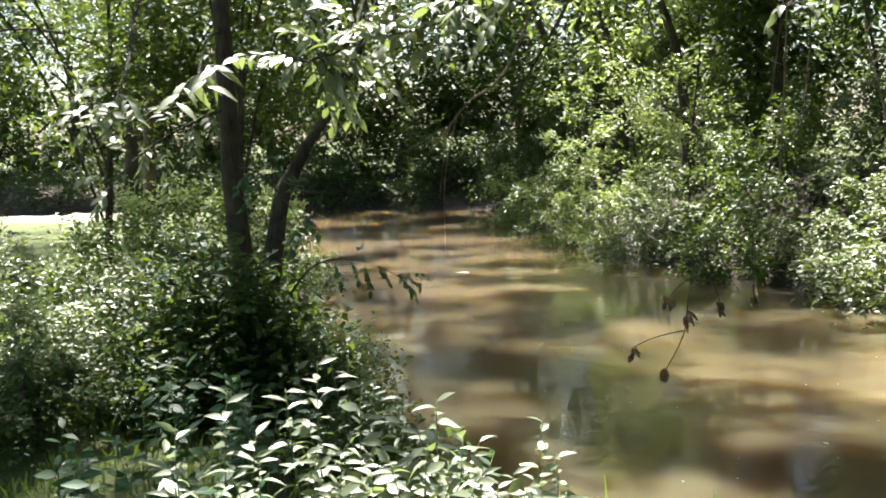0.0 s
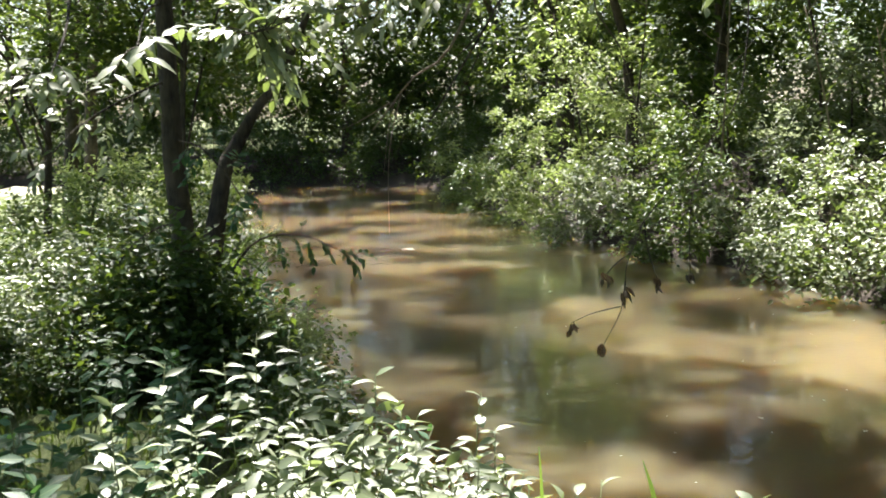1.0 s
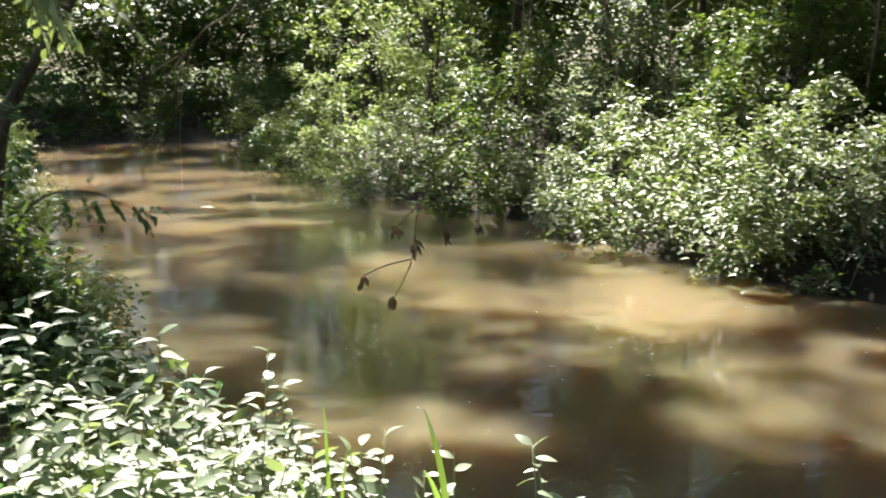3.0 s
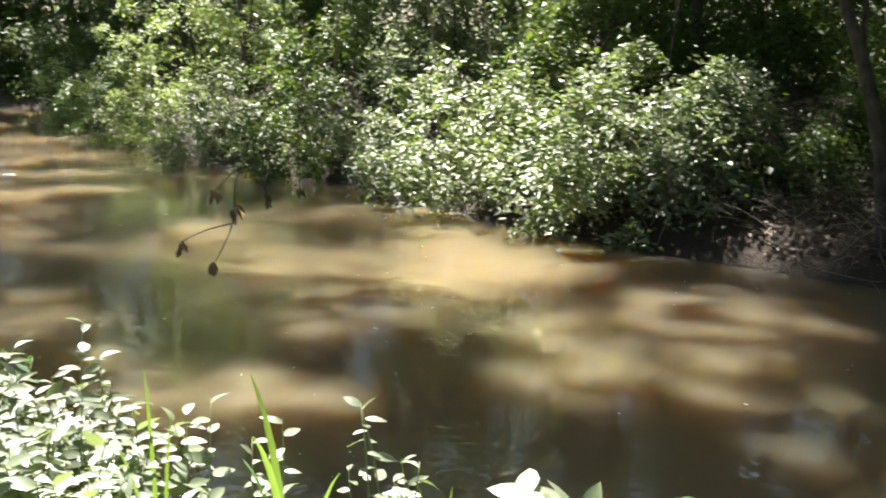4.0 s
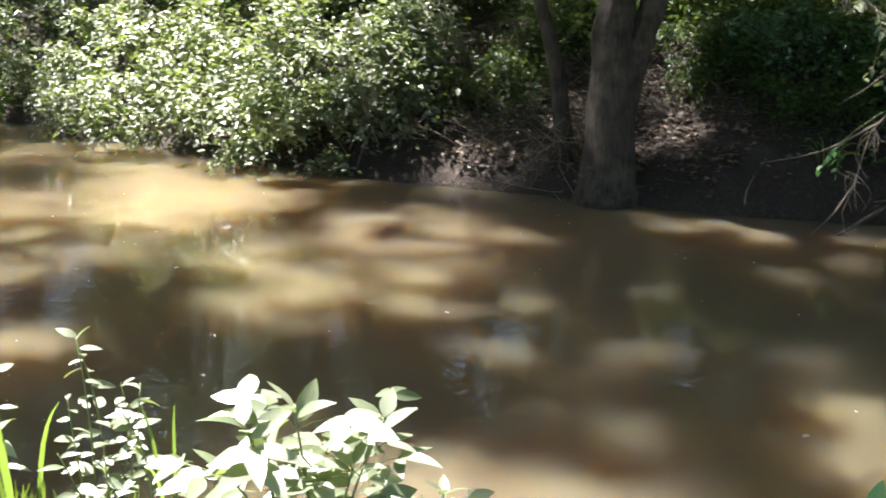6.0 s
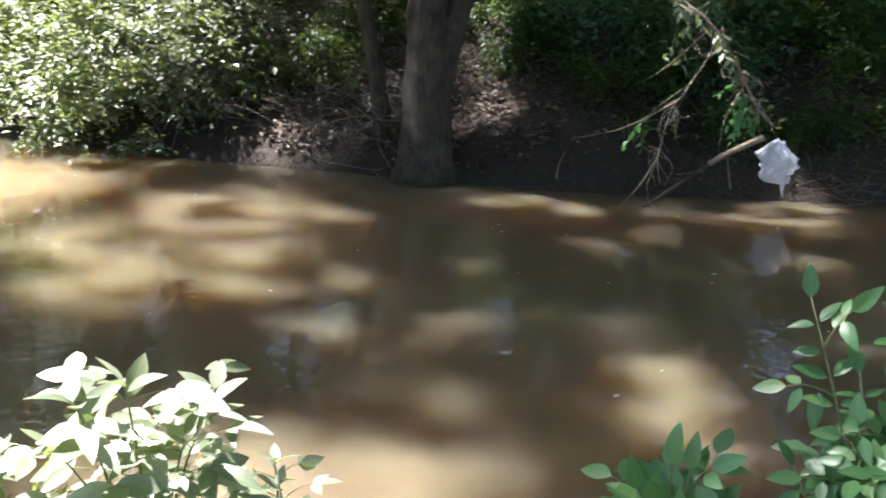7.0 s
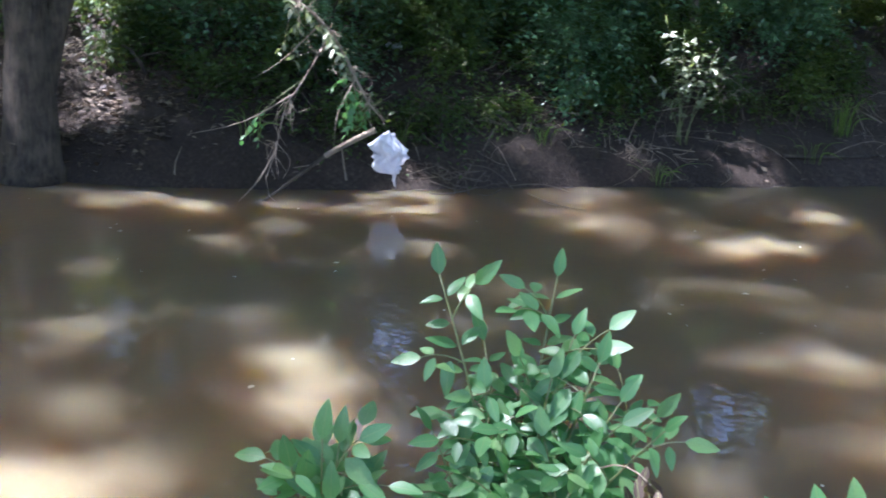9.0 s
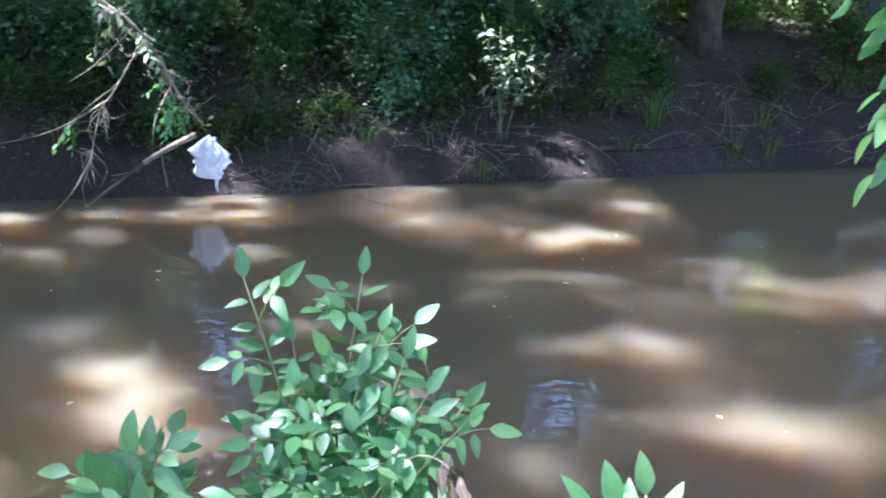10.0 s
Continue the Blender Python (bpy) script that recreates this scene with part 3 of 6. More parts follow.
tree((-10.0, -15.0), [(0.3, 0.1, 4), (0.5, 0.2, 11)], 0.2, (0.4, 0.0, 7.5), (4.5, 4.5, 3.6), 44, 20, 8, 0.22, LEAF_MID, "tall leafy tree on the lawn", clump_r=1.4)
tree((-1.0, -20.0), [(0.3, 0.1, 4), (0.5, 0.2, 11)], 0.2, (0.4, 0.0, 7.5), (4.5, 4.5, 3.6), 44, 20, 8, 0.22, LEAF_MID, "tall leafy tree on the near bank", clump_r=1.4)


# crowns that meet over the creek, added above the view to shade it
tree((-5.6, 12.2), [(0.3, 0.1, 3), (3.0, 0.2, 7.0), (7.0, 0.4, 9.6)], 0.15, (8.8, -1.6, 9.2), (3.6, 3.2, 1.9), 52, 34, 9, 0.20, LEAF_MID, "tall near-bank tree leaning across the creek, its unseen crown added for shade", clump_r=1.0, low=0.6)
tree((8.6, 15.2), [(-0.2, -0.1, 3), (-1.6, -2.0, 6.5), (-3.4, -4.6, 8.6)], 0.075, (-4.2, -6.2, 8.4), (3.0, 2.6, 1.6), 34, 28, 9, 0.20, LEAF_MID, "slender far-bank tree leaning over the creek, its unseen crown added for shade", clump_r=0.9, low=0.7)
tree((12.0, 2.4), [(-0.2, 0.2, 3), (-1.5, 1.0, 6.5), (-3.2, 2.2, 9.6)], 0.13, (-2.8, 0.6, 8.6), (3.8, 3.2, 2.0), 60, 28, 9, 0.20, LEAF_MID, "slender far-bank tree leaning over the creek, its unseen crown added for shade", clump_r=1.1, low=0.7)


tree((-7.6, 15.6), [(0.3, 0.1, 3.5), (3.0, -0.4, 7.0), (6.6, -0.8, 9.6)], 0.14, (8.2, -3.0, 9.0), (2.5, 2.6, 1.8), 34, 32, 9, 0.20, LEAF_MID, "tall near-bank tree leaning across the creek, its unseen crown added for shade", clump_r=0.9, low=0.6)
# this crown is added to shade the bank near the stout trunk
tree((8.9, 12.9), [(-0.3, 0.0, 3), (-1.0, -0.2, 5.0), (-2.2, -0.2, 6.0)], 0.08, (-1.6, 0.2, 4.2), (1.2, 1.2, 0.9), 24, 30, 9, 0.11, LEAF_MID, "slender young tree behind the bank shrubs, its crown added for shade", clump_r=0.7, low=0.6)
tree((17.4, -1.6), [(0.1, 0.1, 4), (0.3, 0.2, 10)], 0.16, (0, 0, 6.6), (3.2, 3.2, 4.6), 80, 32, 8, 0.22, LEAF_MID, "tall broadleaf tree in full summer leaf on the far bank", clump_r=1.1)
tree((-3.0, 9.6), [(0.1, 0.1, 1.6), (0.2, 0.2, 3.4)], 0.045, (0.2, 0.0, 2.6), (1.5, 1.2, 1.1), 30, 20, 9, 0.085, LEAF_MID, "young leafy tree among the near-bank weeds", clump_r=0.5, limbs=12, low=0.3)
tree((-1.6, 8.6), [(0.0, 0.1, 1.6), (0.1, 0.2, 3.2)], 0.035, (0.1, 0.2, 2.7), (0.9, 0.8, 0.9), 18, 20, 9, 0.08, LEAF_MID, "young leafy tree among the near-bank weeds", clump_r=0.4, limbs=10, low=0.3)


tree((10.8, 10.8), [(-0.1, 0.0, 3), (-0.5, 0.1, 6.0), (-1.2, 0.3, 9.5)], 0.13, (-1.2, -1.6, 7.8), (3.2, 2.6, 1.8), 44, 32, 9, 0.20, LEAF_MID, "tall broadleaf tree in full summer leaf on the far bank", clump_r=1.0, low=0.6)
# two crowns set above the view to shade the far water
tree((5.0, 23.4), [(-0.2, 0.0, 3), (-1.4, 0.1, 6.0), (-3.0, 0.3, 9.5)], 0.13, (-2.8, -1.6, 8.8), (3.0, 3.0, 1.8), 32, 30, 9, 0.20, LEAF_MID, "slender far-bank tree leaning over the creek, its unseen crown added for shade", clump_r=1.0, low=0.7)
tree((4.6, 29.0), [(-0.2, 0.0, 3), (-1.0, 0.1, 6.0), (-2.4, 0.3, 9.5)], 0.13, (-2.0, -1.6, 8.8), (3.0, 3.0, 2.0), 36, 30, 9, 0.20, LEAF_MID, "slender far-bank tree leaning over the creek, its unseen crown added for shade", clump_r=1.0, low=0.7)


# added crowns, out of view, that shade the shrubs and the far bend
tree((11.6, 20.6), [(-0.2, 0.0, 3.5), (-1.6, 0.1, 6.5), (-4.0, 0.2, 9.2)], 0.16, (-4.6, 0.2, 9.0), (3.8, 3.0, 1.4), 64, 30, 9, 0.20, LEAF_MID, "tall broadleaf tree in full summer leaf on the far bank", clump_r=1.0, low=0.6)
tree((12.6, 15.4), [(-0.2, 0.0, 3.5), (-1.4, 0.0, 6.5), (-3.6, 0.0, 9.2)], 0.16, (-4.0, -0.6, 9.0), (3.4, 3.2, 1.4), 64, 30, 9, 0.20, LEAF_MID, "tall broadleaf tree in full summer leaf on the far bank", clump_r=1.0, low=0.6)
tree((3.6, 35.2), [(-0.2, 0.0, 3.5), (-1.6, -0.4, 6.5), (-4.0, -1.2, 9.2)], 0.16, (-4.4, -1.6, 9.0), (4.4, 3.2, 1.6), 60, 30, 9, 0.24, LEAF_MID, "tall broadleaf tree added to shade the bend of the creek", clump_r=1.1, low=0.6)
tree((-8.6, 19.5), [(0.3, 0.1, 3.5), (3.6, 0.2, 7.5), (7.0, 0.3, 9.8)], 0.15, (8.6, -1.8, 9.0), (3.6, 3.0, 1.6), 46, 30, 9, 0.18, LEAF_MID, "tall near-bank tree leaning across the creek, its unseen crown added for shade", clump_r=0.9, low=0.6)


# more unseen crowns, added to break up the sun on the creek
tree((-7.0, 4.5), [(0.3, 0.1, 3.5), (3.6, 0.2, 7.0), (7.0, 0.4, 9.0)], 0.15, (9.35, 1.15, 8.0), (2.1, 1.9, 0.8), 46, 30, 9, 0.18, LEAF_MID, "tall near-bank tree leaning across the creek, its unseen crown added for shade", clump_r=0.8, low=0.6)


tree((12.4, 5.2), [(-0.3, 0.1, 3.5), (-3.0, 0.0, 7.5), (-6.5, -0.3, 9.6)], 0.14, (-8.2, -0.6, 8.2), (2.9, 2.4, 1.2), 34, 30, 9, 0.18, LEAF_MID, "slender far-bank tree leaning over the creek, its unseen crown added for shade", clump_r=0.9, low=0.6)

tree((-6.8, 25.5), [(0.3, 0.1, 3.5), (1.6, 0.2, 7.0), (3.4, 0.3, 9.6)], 0.15, (4.2, -0.8, 9.2), (3.0, 4.0, 1.5), 46, 28, 9, 0.19, LEAF_MID, "tall near-bank tree leaning across the creek, its unseen crown added for shade", clump_r=0.95, low=0.6)

tree((8.2, 17.2), [(-0.2, -0.1, 3.5), (-1.4, -1.2, 6.5), (-3.2, -3.0, 8.6)], 0.075, (-4.0, -3.7, 8.8), (1.8, 1.4, 0.9), 22, 28, 9, 0.17, LEAF_MID, "slender far-bank tree leaning over the creek, its unseen crown added for shade", clump_r=0.8, low=0.6)

tree((-5.2, 10.5), [(0.3, 0.0, 3.5), (2.4, -0.2, 6.5), (5.0, -0.6, 8.2)], 0.11, (5.9, -0.8, 7.6), (1.7, 1.6, 0.7), 24, 26, 9, 0.17, LEAF_MID, "tall near-bank tree leaning across the creek, its unseen crown added for shade", clump_r=0.8, low=0.6)


# near-bank trees added out of view; their crowns close the sky above and behind
for place, lean, spread, n in [((-4.6, 1.2), (2.6, 0.4), (3.8, 3.4, 1.6), 70), ((-3.6, -4.6), (2.4, 0.6), (4.2, 4.0, 1.8), 80), ((1.2, -7.6), (1.8, 1.2), (4.4, 3.8, 1.8), 80), ((4.0, -13.0), (2.0, 2.0), (4.6, 4.2, 2.0), 70), ((-9.4, -2.6), (1.0, 0.4), (4.2, 4.4, 2.0), 60), ((2.2, -5.4), (4.2, 0.6), (3.6, 3.2, 1.4), 60), ((15.5, -8.5), (-4.2, 1.2), (4.0, 3.6, 1.6), 64)]:
    tree(place, [(0.1, 0.1, 3.0), (lean[0] * 0.5, lean[1] * 0.5, 6.5), (lean[0], lean[1], 9.5)], 0.19, (lean[0], lean[1], 9.2), spread, n, 30, 9, 0.22, LEAF_MID, "unseen broadleaf tree in full leaf leaning over the creek, added for shade", clump_r=1.1, low=0.6, limbs=12)


# ---------- shrubs ----------
def shrub(place, spread, clumps, twigs, per_twig, leaf, mat, label, name="shrub", clump_r=0.5, droop=0.5, stems=5, fine=False, lift=0.0, width=0.24, lean=(0, 0), low=0.15, group="", flat=0.8):
    global rng
    x, y = place
    rng = np.random.default_rng([int(x * 100) + 9000, int(y * 100) + 9000])
    z = max(float(height(x, y)), 0.0) + lift
    root = thing(name, (x, y, z - 0.05), label, "shrub", group)
    green = Build()
    c = rng.normal(size=(clumps, 3))
    c = unit(c) * rng.uniform(0.15, 1.0, (clumps, 1)) ** 0.5 * np.asarray(spread)
    c[:, 2] = np.abs(c[:, 2]) + low
    c[:, 0] += lean[0] * rng.uniform(0, 1, clumps)
    c[:, 1] += lean[1] * rng.uniform(0, 1, clumps)
    for k in range(min(stems, clumps)):
        a = np.array([rng.normal() * 0.12, rng.normal() * 0.12, 0])
        wood = Build()
        wood.tube(bend(a, c[k], (0, 0, 0.2 * spread[2])), np.linspace(0.022, 0.006, 7), 5)
        part("stem", wood.mesh("stem", BARK, True), root)
    sprays(green, c, np.full(clumps, clump_r) * rng.uniform(0.5, 1.5, clumps), twigs, per_twig, leaf, droop, fine=fine, width=width, flat=flat, foot=(x, y, z - 0.05) if "dirt" in group and mat is not LEAF_GREY else None, near=0.4)
    part("foliage", green.mesh("foliage", mat), root)
    return root


# dark leaves also stand for hollows in shade, lime for sunlit foliage
TONE = {LEAF_SKYLIT: "skylit blue-green", LEAF_GREY: "grey-green", LEAF_MID: "mid-green", LEAF_DARK: "dark green", LEAF_LIME: "yellow-green"}
for place, spread, n, mat, leaf in [
    ((6.25, 10.3), (0.9, 1.1, 1.5), 40, LEAF_GREY, 0.08), ((7.0, 11.2), (1.1, 1.1, 1.5), 44, LEAF_GREY, 0.08), ((6.0, 12.2), (1.0, 1.0, 1.6), 40, LEAF_GREY, 0.08),
    ((5.7, 14.0), (1.0, 1.1, 1.7), 40, LEAF_GREY, 0.08), ((7.4, 13.0), (1.2, 1.2, 2.2), 44, LEAF_MID, 0.08), ((4.8, 16.2), (1.1, 1.2, 1.6), 40, LEAF_MID, 0.085), ((6.6, 15.6), (1.3, 1.3, 2.3), 44, LEAF_GREY, 0.085),
    ((4.0, 18.4), (1.0, 1.2, 1.5), 36, LEAF_GREY, 0.085), ((5.6, 18.2), (1.4, 1.4, 2.4), 46, LEAF_MID, 0.09), ((3.3, 21.2), (1.0, 1.5, 1.5), 36, LEAF_LIME, 0.09), ((2.9, 24.2), (1.0, 1.6, 1.8), 36, LEAF_MID, 0.095),
    ((2.7, 27.2), (1.1, 1.4, 1.6), 36, LEAF_LIME, 0.10), ((4.9, 21.5), (1.6, 1.8, 3.4), 50, LEAF_LIME, 0.095), ((4.6, 26.0), (1.8, 2.0, 3.8), 50, LEAF_LIME, 0.10), ((3.6, 30.5), (1.6, 1.8, 2.6), 40, LEAF_DARK, 0.11),
]:
    shrub((place[0] - 0.15, place[1]), spread, int(n * 0.8), 22 if place[1] < 15 else 15, 9, leaf * 1.06, mat, f"dense {TONE[mat]} shrub of small glossy leaves overhanging the creek", group="shrubs along the far waterline", clump_r=0.40, lean=(-0.75, -0.2), low=-0.25, droop=0.7, fine="hex" if place[1] < 19 else False, flat=0.5)
for place, spread, n, mat, leaf in [
    ((9.4, 8.6), (0.8, 0.7, 0.35), 22, LEAF_MID, 0.08), ((8.6, 14.6), (1.6, 1.6, 2.8), 46, LEAF_MID, 0.10), ((9.1, 11.8), (1.1, 1.1, 1.9), 34, LEAF_DARK, 0.09), ((7.9, 18.6), (1.8, 1.8, 3.4), 50, LEAF_MID, 0.10), ((10.6, 13.4), (1.6, 1.6, 2.6), 40, LEAF_MID, 0.10),
    ((11.5, 17.5), (2.0, 2.0, 3.2), 46, LEAF_MID, 0.11), ((7.0, 26.5), (2.0, 2.0, 4.0), 46, LEAF_MID, 0.12), ((6.2, 30.0), (2.0, 2.0, 4.0), 46, LEAF_MID, 0.12), ((14.5, 15.0), (2.2, 2.2, 3.0), 40, LEAF_LIME, 0.12),
    ((0.5, 38.0), (2.4, 1.2, 4.2), 60, LEAF_DARK, 0.15), ((-3.0, 40.5), (2.6, 1.2, 4.4), 60, LEAF_DARK, 0.15), ((-8.0, 43.5), (2.8, 1.2, 4.6), 60, LEAF_DARK, 0.16), ((-13.5, 46.0), (3.2, 1.4, 4.8), 60, LEAF_DARK, 0.16), ((-19.5, 48.0), (3.2, 1.4, 4.8), 60, LEAF_DARK, 0.16), ((-25.5, 48.5), (3.4, 1.4, 4.8), 60, LEAF_DARK, 0.16), ((4.6, 39.0), (2.6, 1.4, 5.0), 60, LEAF_DARK, 0.15), ((9.5, 38.0), (2.8, 1.8, 5.0), 60, LEAF_MID, 0.15), ((13.5, 28.0), (2.8, 2.0, 5.0), 60, LEAF_MID, 0.14), ((18.0, 24.0), (3.0, 2.4, 5.0), 60, LEAF_MID, 0.14), ((20.5, 14.0), (2.4, 2.6, 4.2), 56, LEAF_DARK, 0.13), ((21.0, 4.5), (2.4, 2.6, 4.2), 56, LEAF_DARK, 0.13), ((22.5, -3.0), (2.4, 2.8, 4.0), 56, LEAF_DARK, 0.13),
    ((0.0, 35.9), (2.2, 1.2, 2.2), 36, LEAF_DARK, 0.13), ((-4.0, 37.2), (2.4, 1.2, 2.4), 36, LEAF_DARK, 0.13), ((-9.0, 38.7), (2.6, 1.4, 2.6), 36, LEAF_DARK, 0.13), ((-14.0, 40.4), (3.0, 1.6, 2.6), 36, LEAF_DARK, 0.14),
    # dark thickets beyond y 48 are added to stand for the woods' shade
    ((-20.0, 43.5), (3.0, 1.6, 2.8), 36, LEAF_DARK, 0.14), ((-26.0, 43.0), (3.0, 1.6, 2.8), 36, LEAF_DARK, 0.14), ((2.4, 33.9), (1.4, 1.6, 2.6), 36, LEAF_DARK, 0.13), ((-13.0, 53.0), (4.4, 2.0, 5.0), 60, LEAF_DARK, 0.2), ((-22.0, 54.0), (4.4, 2.0, 5.0), 60, LEAF_DARK, 0.2), ((-4.0, 51.0), (4.0, 2.0, 5.0), 60, LEAF_DARK, 0.2), ((4.0, 49.0), (4.0, 2.0, 5.0), 60, LEAF_DARK, 0.2), ((-31.0, 52.0), (4.4, 2.0, 5.0), 60, LEAF_DARK, 0.2),
    ((11.2, 10.2), (1.4, 1.4, 1.8), 36, LEAF_LIME, 0.09), ((11.7, 8.7), (1.2, 0.8, 1.1), 34, LEAF_LIME, 0.085), ((14.0, 9.6), (1.8, 1.8, 2.2), 40, LEAF_LIME, 0.10), ((16.4, 6.4), (1.8, 1.8, 2.0), 40, LEAF_LIME, 0.10), ((15.0, 4.2), (1.6, 1.6, 1.8), 40, LEAF_MID, 0.10),
    ((17.5, 2.5), (1.8, 1.8, 2.2), 40, LEAF_MID, 0.10), ((17.4, -1.0), (1.6, 1.6, 2.0), 40, LEAF_LIME, 0.10), ((20.0, -7.5), (2.2, 2.2, 2.6), 40, LEAF_MID, 0.12),
]:
    shrub(place, spread, n, 17, 8, leaf * 1.15, mat, f"tall {TONE[mat]} leafy thicket in the woods behind the bank", "thicket", group="thickets behind the banks", clump_r=0.75, low=-0.2 if place[1] > 33 and place[1] < 41 else 0.15)
for place, spread, n, mat, leaf in [
    ((7.35, 8.7), (0.5, 0.5, 0.5), 16, LEAF_DARK, 0.07), ((8.3, 8.5), (0.6, 0.5, 0.35), 16, LEAF_DARK, 0.07), ((6.5, 9.45), (0.5, 0.5, 0.9), 26, LEAF_GREY, 0.09), ((7.0, 9.75), (0.55, 0.55, 1.05), 30, LEAF_GREY, 0.09), ((8.8, 7.4), (0.5, 0.5, 0.25), 12, LEAF_DARK, 0.07), ((11.4, 4.6), (0.9, 0.8, 1.3), 34, LEAF_MID, 0.075), ((12.4, 3.2), (0.9, 0.8, 1.3), 34, LEAF_MID, 0.075), ((13.4, 2.0), (0.9, 0.8, 1.1), 30, LEAF_MID, 0.075), ((10.3, 5.9), (0.9, 0.7, 1.0), 28, LEAF_MID, 0.075), ((14.2, 1.9), (1.0, 0.9, 1.2), 30, LEAF_MID, 0.08), ((15.4, 0.6), (1.0, 0.9, 1.0), 28, LEAF_MID, 0.08), ((16.2, -3.2), (1.2, 1.0, 1.2), 30, LEAF_LIME, 0.08), ((9.2, 5.3), (0.5, 0.4, 0.5), 14, LEAF_DARK, 0.07), ((8.7, 4.75), (0.35, 0.3, 0.35), 10, LEAF_DARK, 0.065),
    ((9.3, 4.2), (0.3, 0.3, 0.4), 9, LEAF_DARK, 0.06), ((9.9, 3.6), (0.25, 0.25, 0.3), 7, LEAF_MID, 0.06), ((10.7, 3.0), (0.4, 0.4, 0.5), 12, LEAF_MID, 0.06), ((11.1, 2.9), (0.4, 0.4, 0.6), 14, LEAF_DARK, 0.06), ((11.7, 1.8), (0.3, 0.3, 0.3), 8, LEAF_DARK, 0.06), ((12.3, 1.3), (0.3, 0.3, 0.35), 8, LEAF_MID, 0.06), ((12.9, 1.1), (0.35, 0.35, 0.45), 12, LEAF_MID, 0.06), ((13.9, -0.5), (0.3, 0.3, 0.3), 8, LEAF_DARK, 0.06), ((10.1, 4.5), (0.45, 0.45, 0.5), 12, LEAF_MID, 0.06), ((8.9, 5.6), (0.35, 0.35, 0.4), 9, LEAF_DARK, 0.06), ((8.4, 6.0), (0.3, 0.3, 0.35), 8, LEAF_DARK, 0.06), ((14.6, -1.3), (0.35, 0.35, 0.4), 9, LEAF_MID, 0.06),
    ((10.4, 4.6), (0.7, 0.7, 0.7), 24, LEAF_DARK, 0.075), ((11.2, 3.5), (0.8, 0.8, 0.8), 22, LEAF_DARK, 0.075), ((11.9, 2.6), (0.8, 0.7, 0.9), 24, LEAF_DARK, 0.075), ((12.9, 3.2), (1.0, 1.0, 1.1), 24, LEAF_MID, 0.08),
    ((13.2, 0.9), (0.35, 0.35, 0.35), 8, LEAF_DARK, 0.07), ((10.9, 3.3), (0.7, 0.6, 1.0), 34, LEAF_SKYLIT, 0.07), ((11.95, 3.0), (0.6, 0.6, 1.1), 34, LEAF_SKYLIT, 0.07), ((11.3, 4.2), (0.9, 0.9, 1.4), 40, LEAF_SKYLIT, 0.075), ((12.9, 1.9), (0.9, 0.9, 1.2), 36, LEAF_SKYLIT, 0.075), ((9.6, 5.4), (0.6, 0.6, 0.9), 26, LEAF_SKYLIT, 0.07), ((12.3, 4.6), (1.1, 1.1, 1.2), 24, LEAF_DARK, 0.08), ((9.4, 6.2), (0.6, 0.6, 0.5), 12, LEAF_DARK, 0.07), ((10.4, 7.6), (0.8, 0.8, 0.3), 14, LEAF_DARK, 0.08),
    ((15.2, -1.6), (0.9, 0.9, 0.9), 16, LEAF_DARK, 0.08), ((8.6, 9.0), (0.7, 0.7, 0.7), 14, LEAF_MID, 0.07), ((8.5, 6.9), (0.5, 0.5, 0.45), 14, LEAF_DARK, 0.07), ((9.1, 6.6), (0.5, 0.5, 0.5), 14, LEAF_SKYLIT, 0.07), ((7.9, 8.9), (0.5, 0.5, 0.6), 12, LEAF_MID, 0.07),
]:
    shrub(place, spread, n, 20, 8, leaf, mat, f"low {TONE[mat]} bush trailing down the dirt bank", group="bushes on the dirt bank", clump_r=0.38, droop=0.9)
for place, spread, n, mat, leaf in [
    ((-2.35, 7.0), (0.7, 0.7, 0.75), 36, LEAF_GREY, 0.05), ((-1.55, 7.3), (0.4, 0.5, 0.8), 26, LEAF_DARK, 0.05), ((-2.9, 8.8), (0.8, 0.8, 0.95), 36, LEAF_MID, 0.055), ((-1.9, 9.4), (0.6, 0.7, 1.1), 30, LEAF_DARK, 0.06),
    ((-3.7, 7.6), (0.8, 0.8, 0.7), 34, LEAF_GREY, 0.05), ((-1.0, 7.6), (0.35, 0.4, 0.55), 22, LEAF_DARK, 0.05), ((-1.5, 6.2), (0.45, 0.4, 0.45), 24, LEAF_DARK, 0.05), ((-2.3, 5.9), (0.5, 0.4, 0.35), 22, LEAF_DARK, 0.05),
    ((-4.4, 9.8), (0.9, 0.9, 0.9), 34, LEAF_GREY, 0.06), ((-2.6, 11.6), (0.8, 0.8, 1.2), 34, LEAF_MID, 0.065), ((-0.85, 6.3), (0.3, 0.35, 0.5), 20, LEAF_DARK, 0.05), ((-3.4, 13.0), (0.8, 0.8, 1.3), 30, LEAF_LIME, 0.07),
    ((-2.4, 15.5), (0.8, 0.9, 1.0), 30, LEAF_MID, 0.07), ((-3.3, 19.0), (0.8, 1.2, 0.9), 28, LEAF_LIME, 0.08), ((-0.55, 5.4), (0.35, 0.3, 0.35), 20, LEAF_MID, 0.05), ((-1.22, 6.3), (0.38, 0.3, 0.72), 34, LEAF_DARK, 0.075), ((-0.92, 6.6), (0.3, 0.3, 0.55), 26, LEAF_SKYLIT, 0.07), ((-1.62, 6.5), (0.35, 0.3, 0.7), 28, LEAF_MID, 0.065), ((-1.0, 8.6), (0.4, 0.4, 0.75), 30, LEAF_LIME, 0.06),
]:
    shrub(place, spread, n, 20, 9, leaf, mat, f"weedy {TONE[mat]} shrub of small leaves on the near bank", group="weeds on the near bank", clump_r=0.26 if leaf < 0.06 else 0.36)


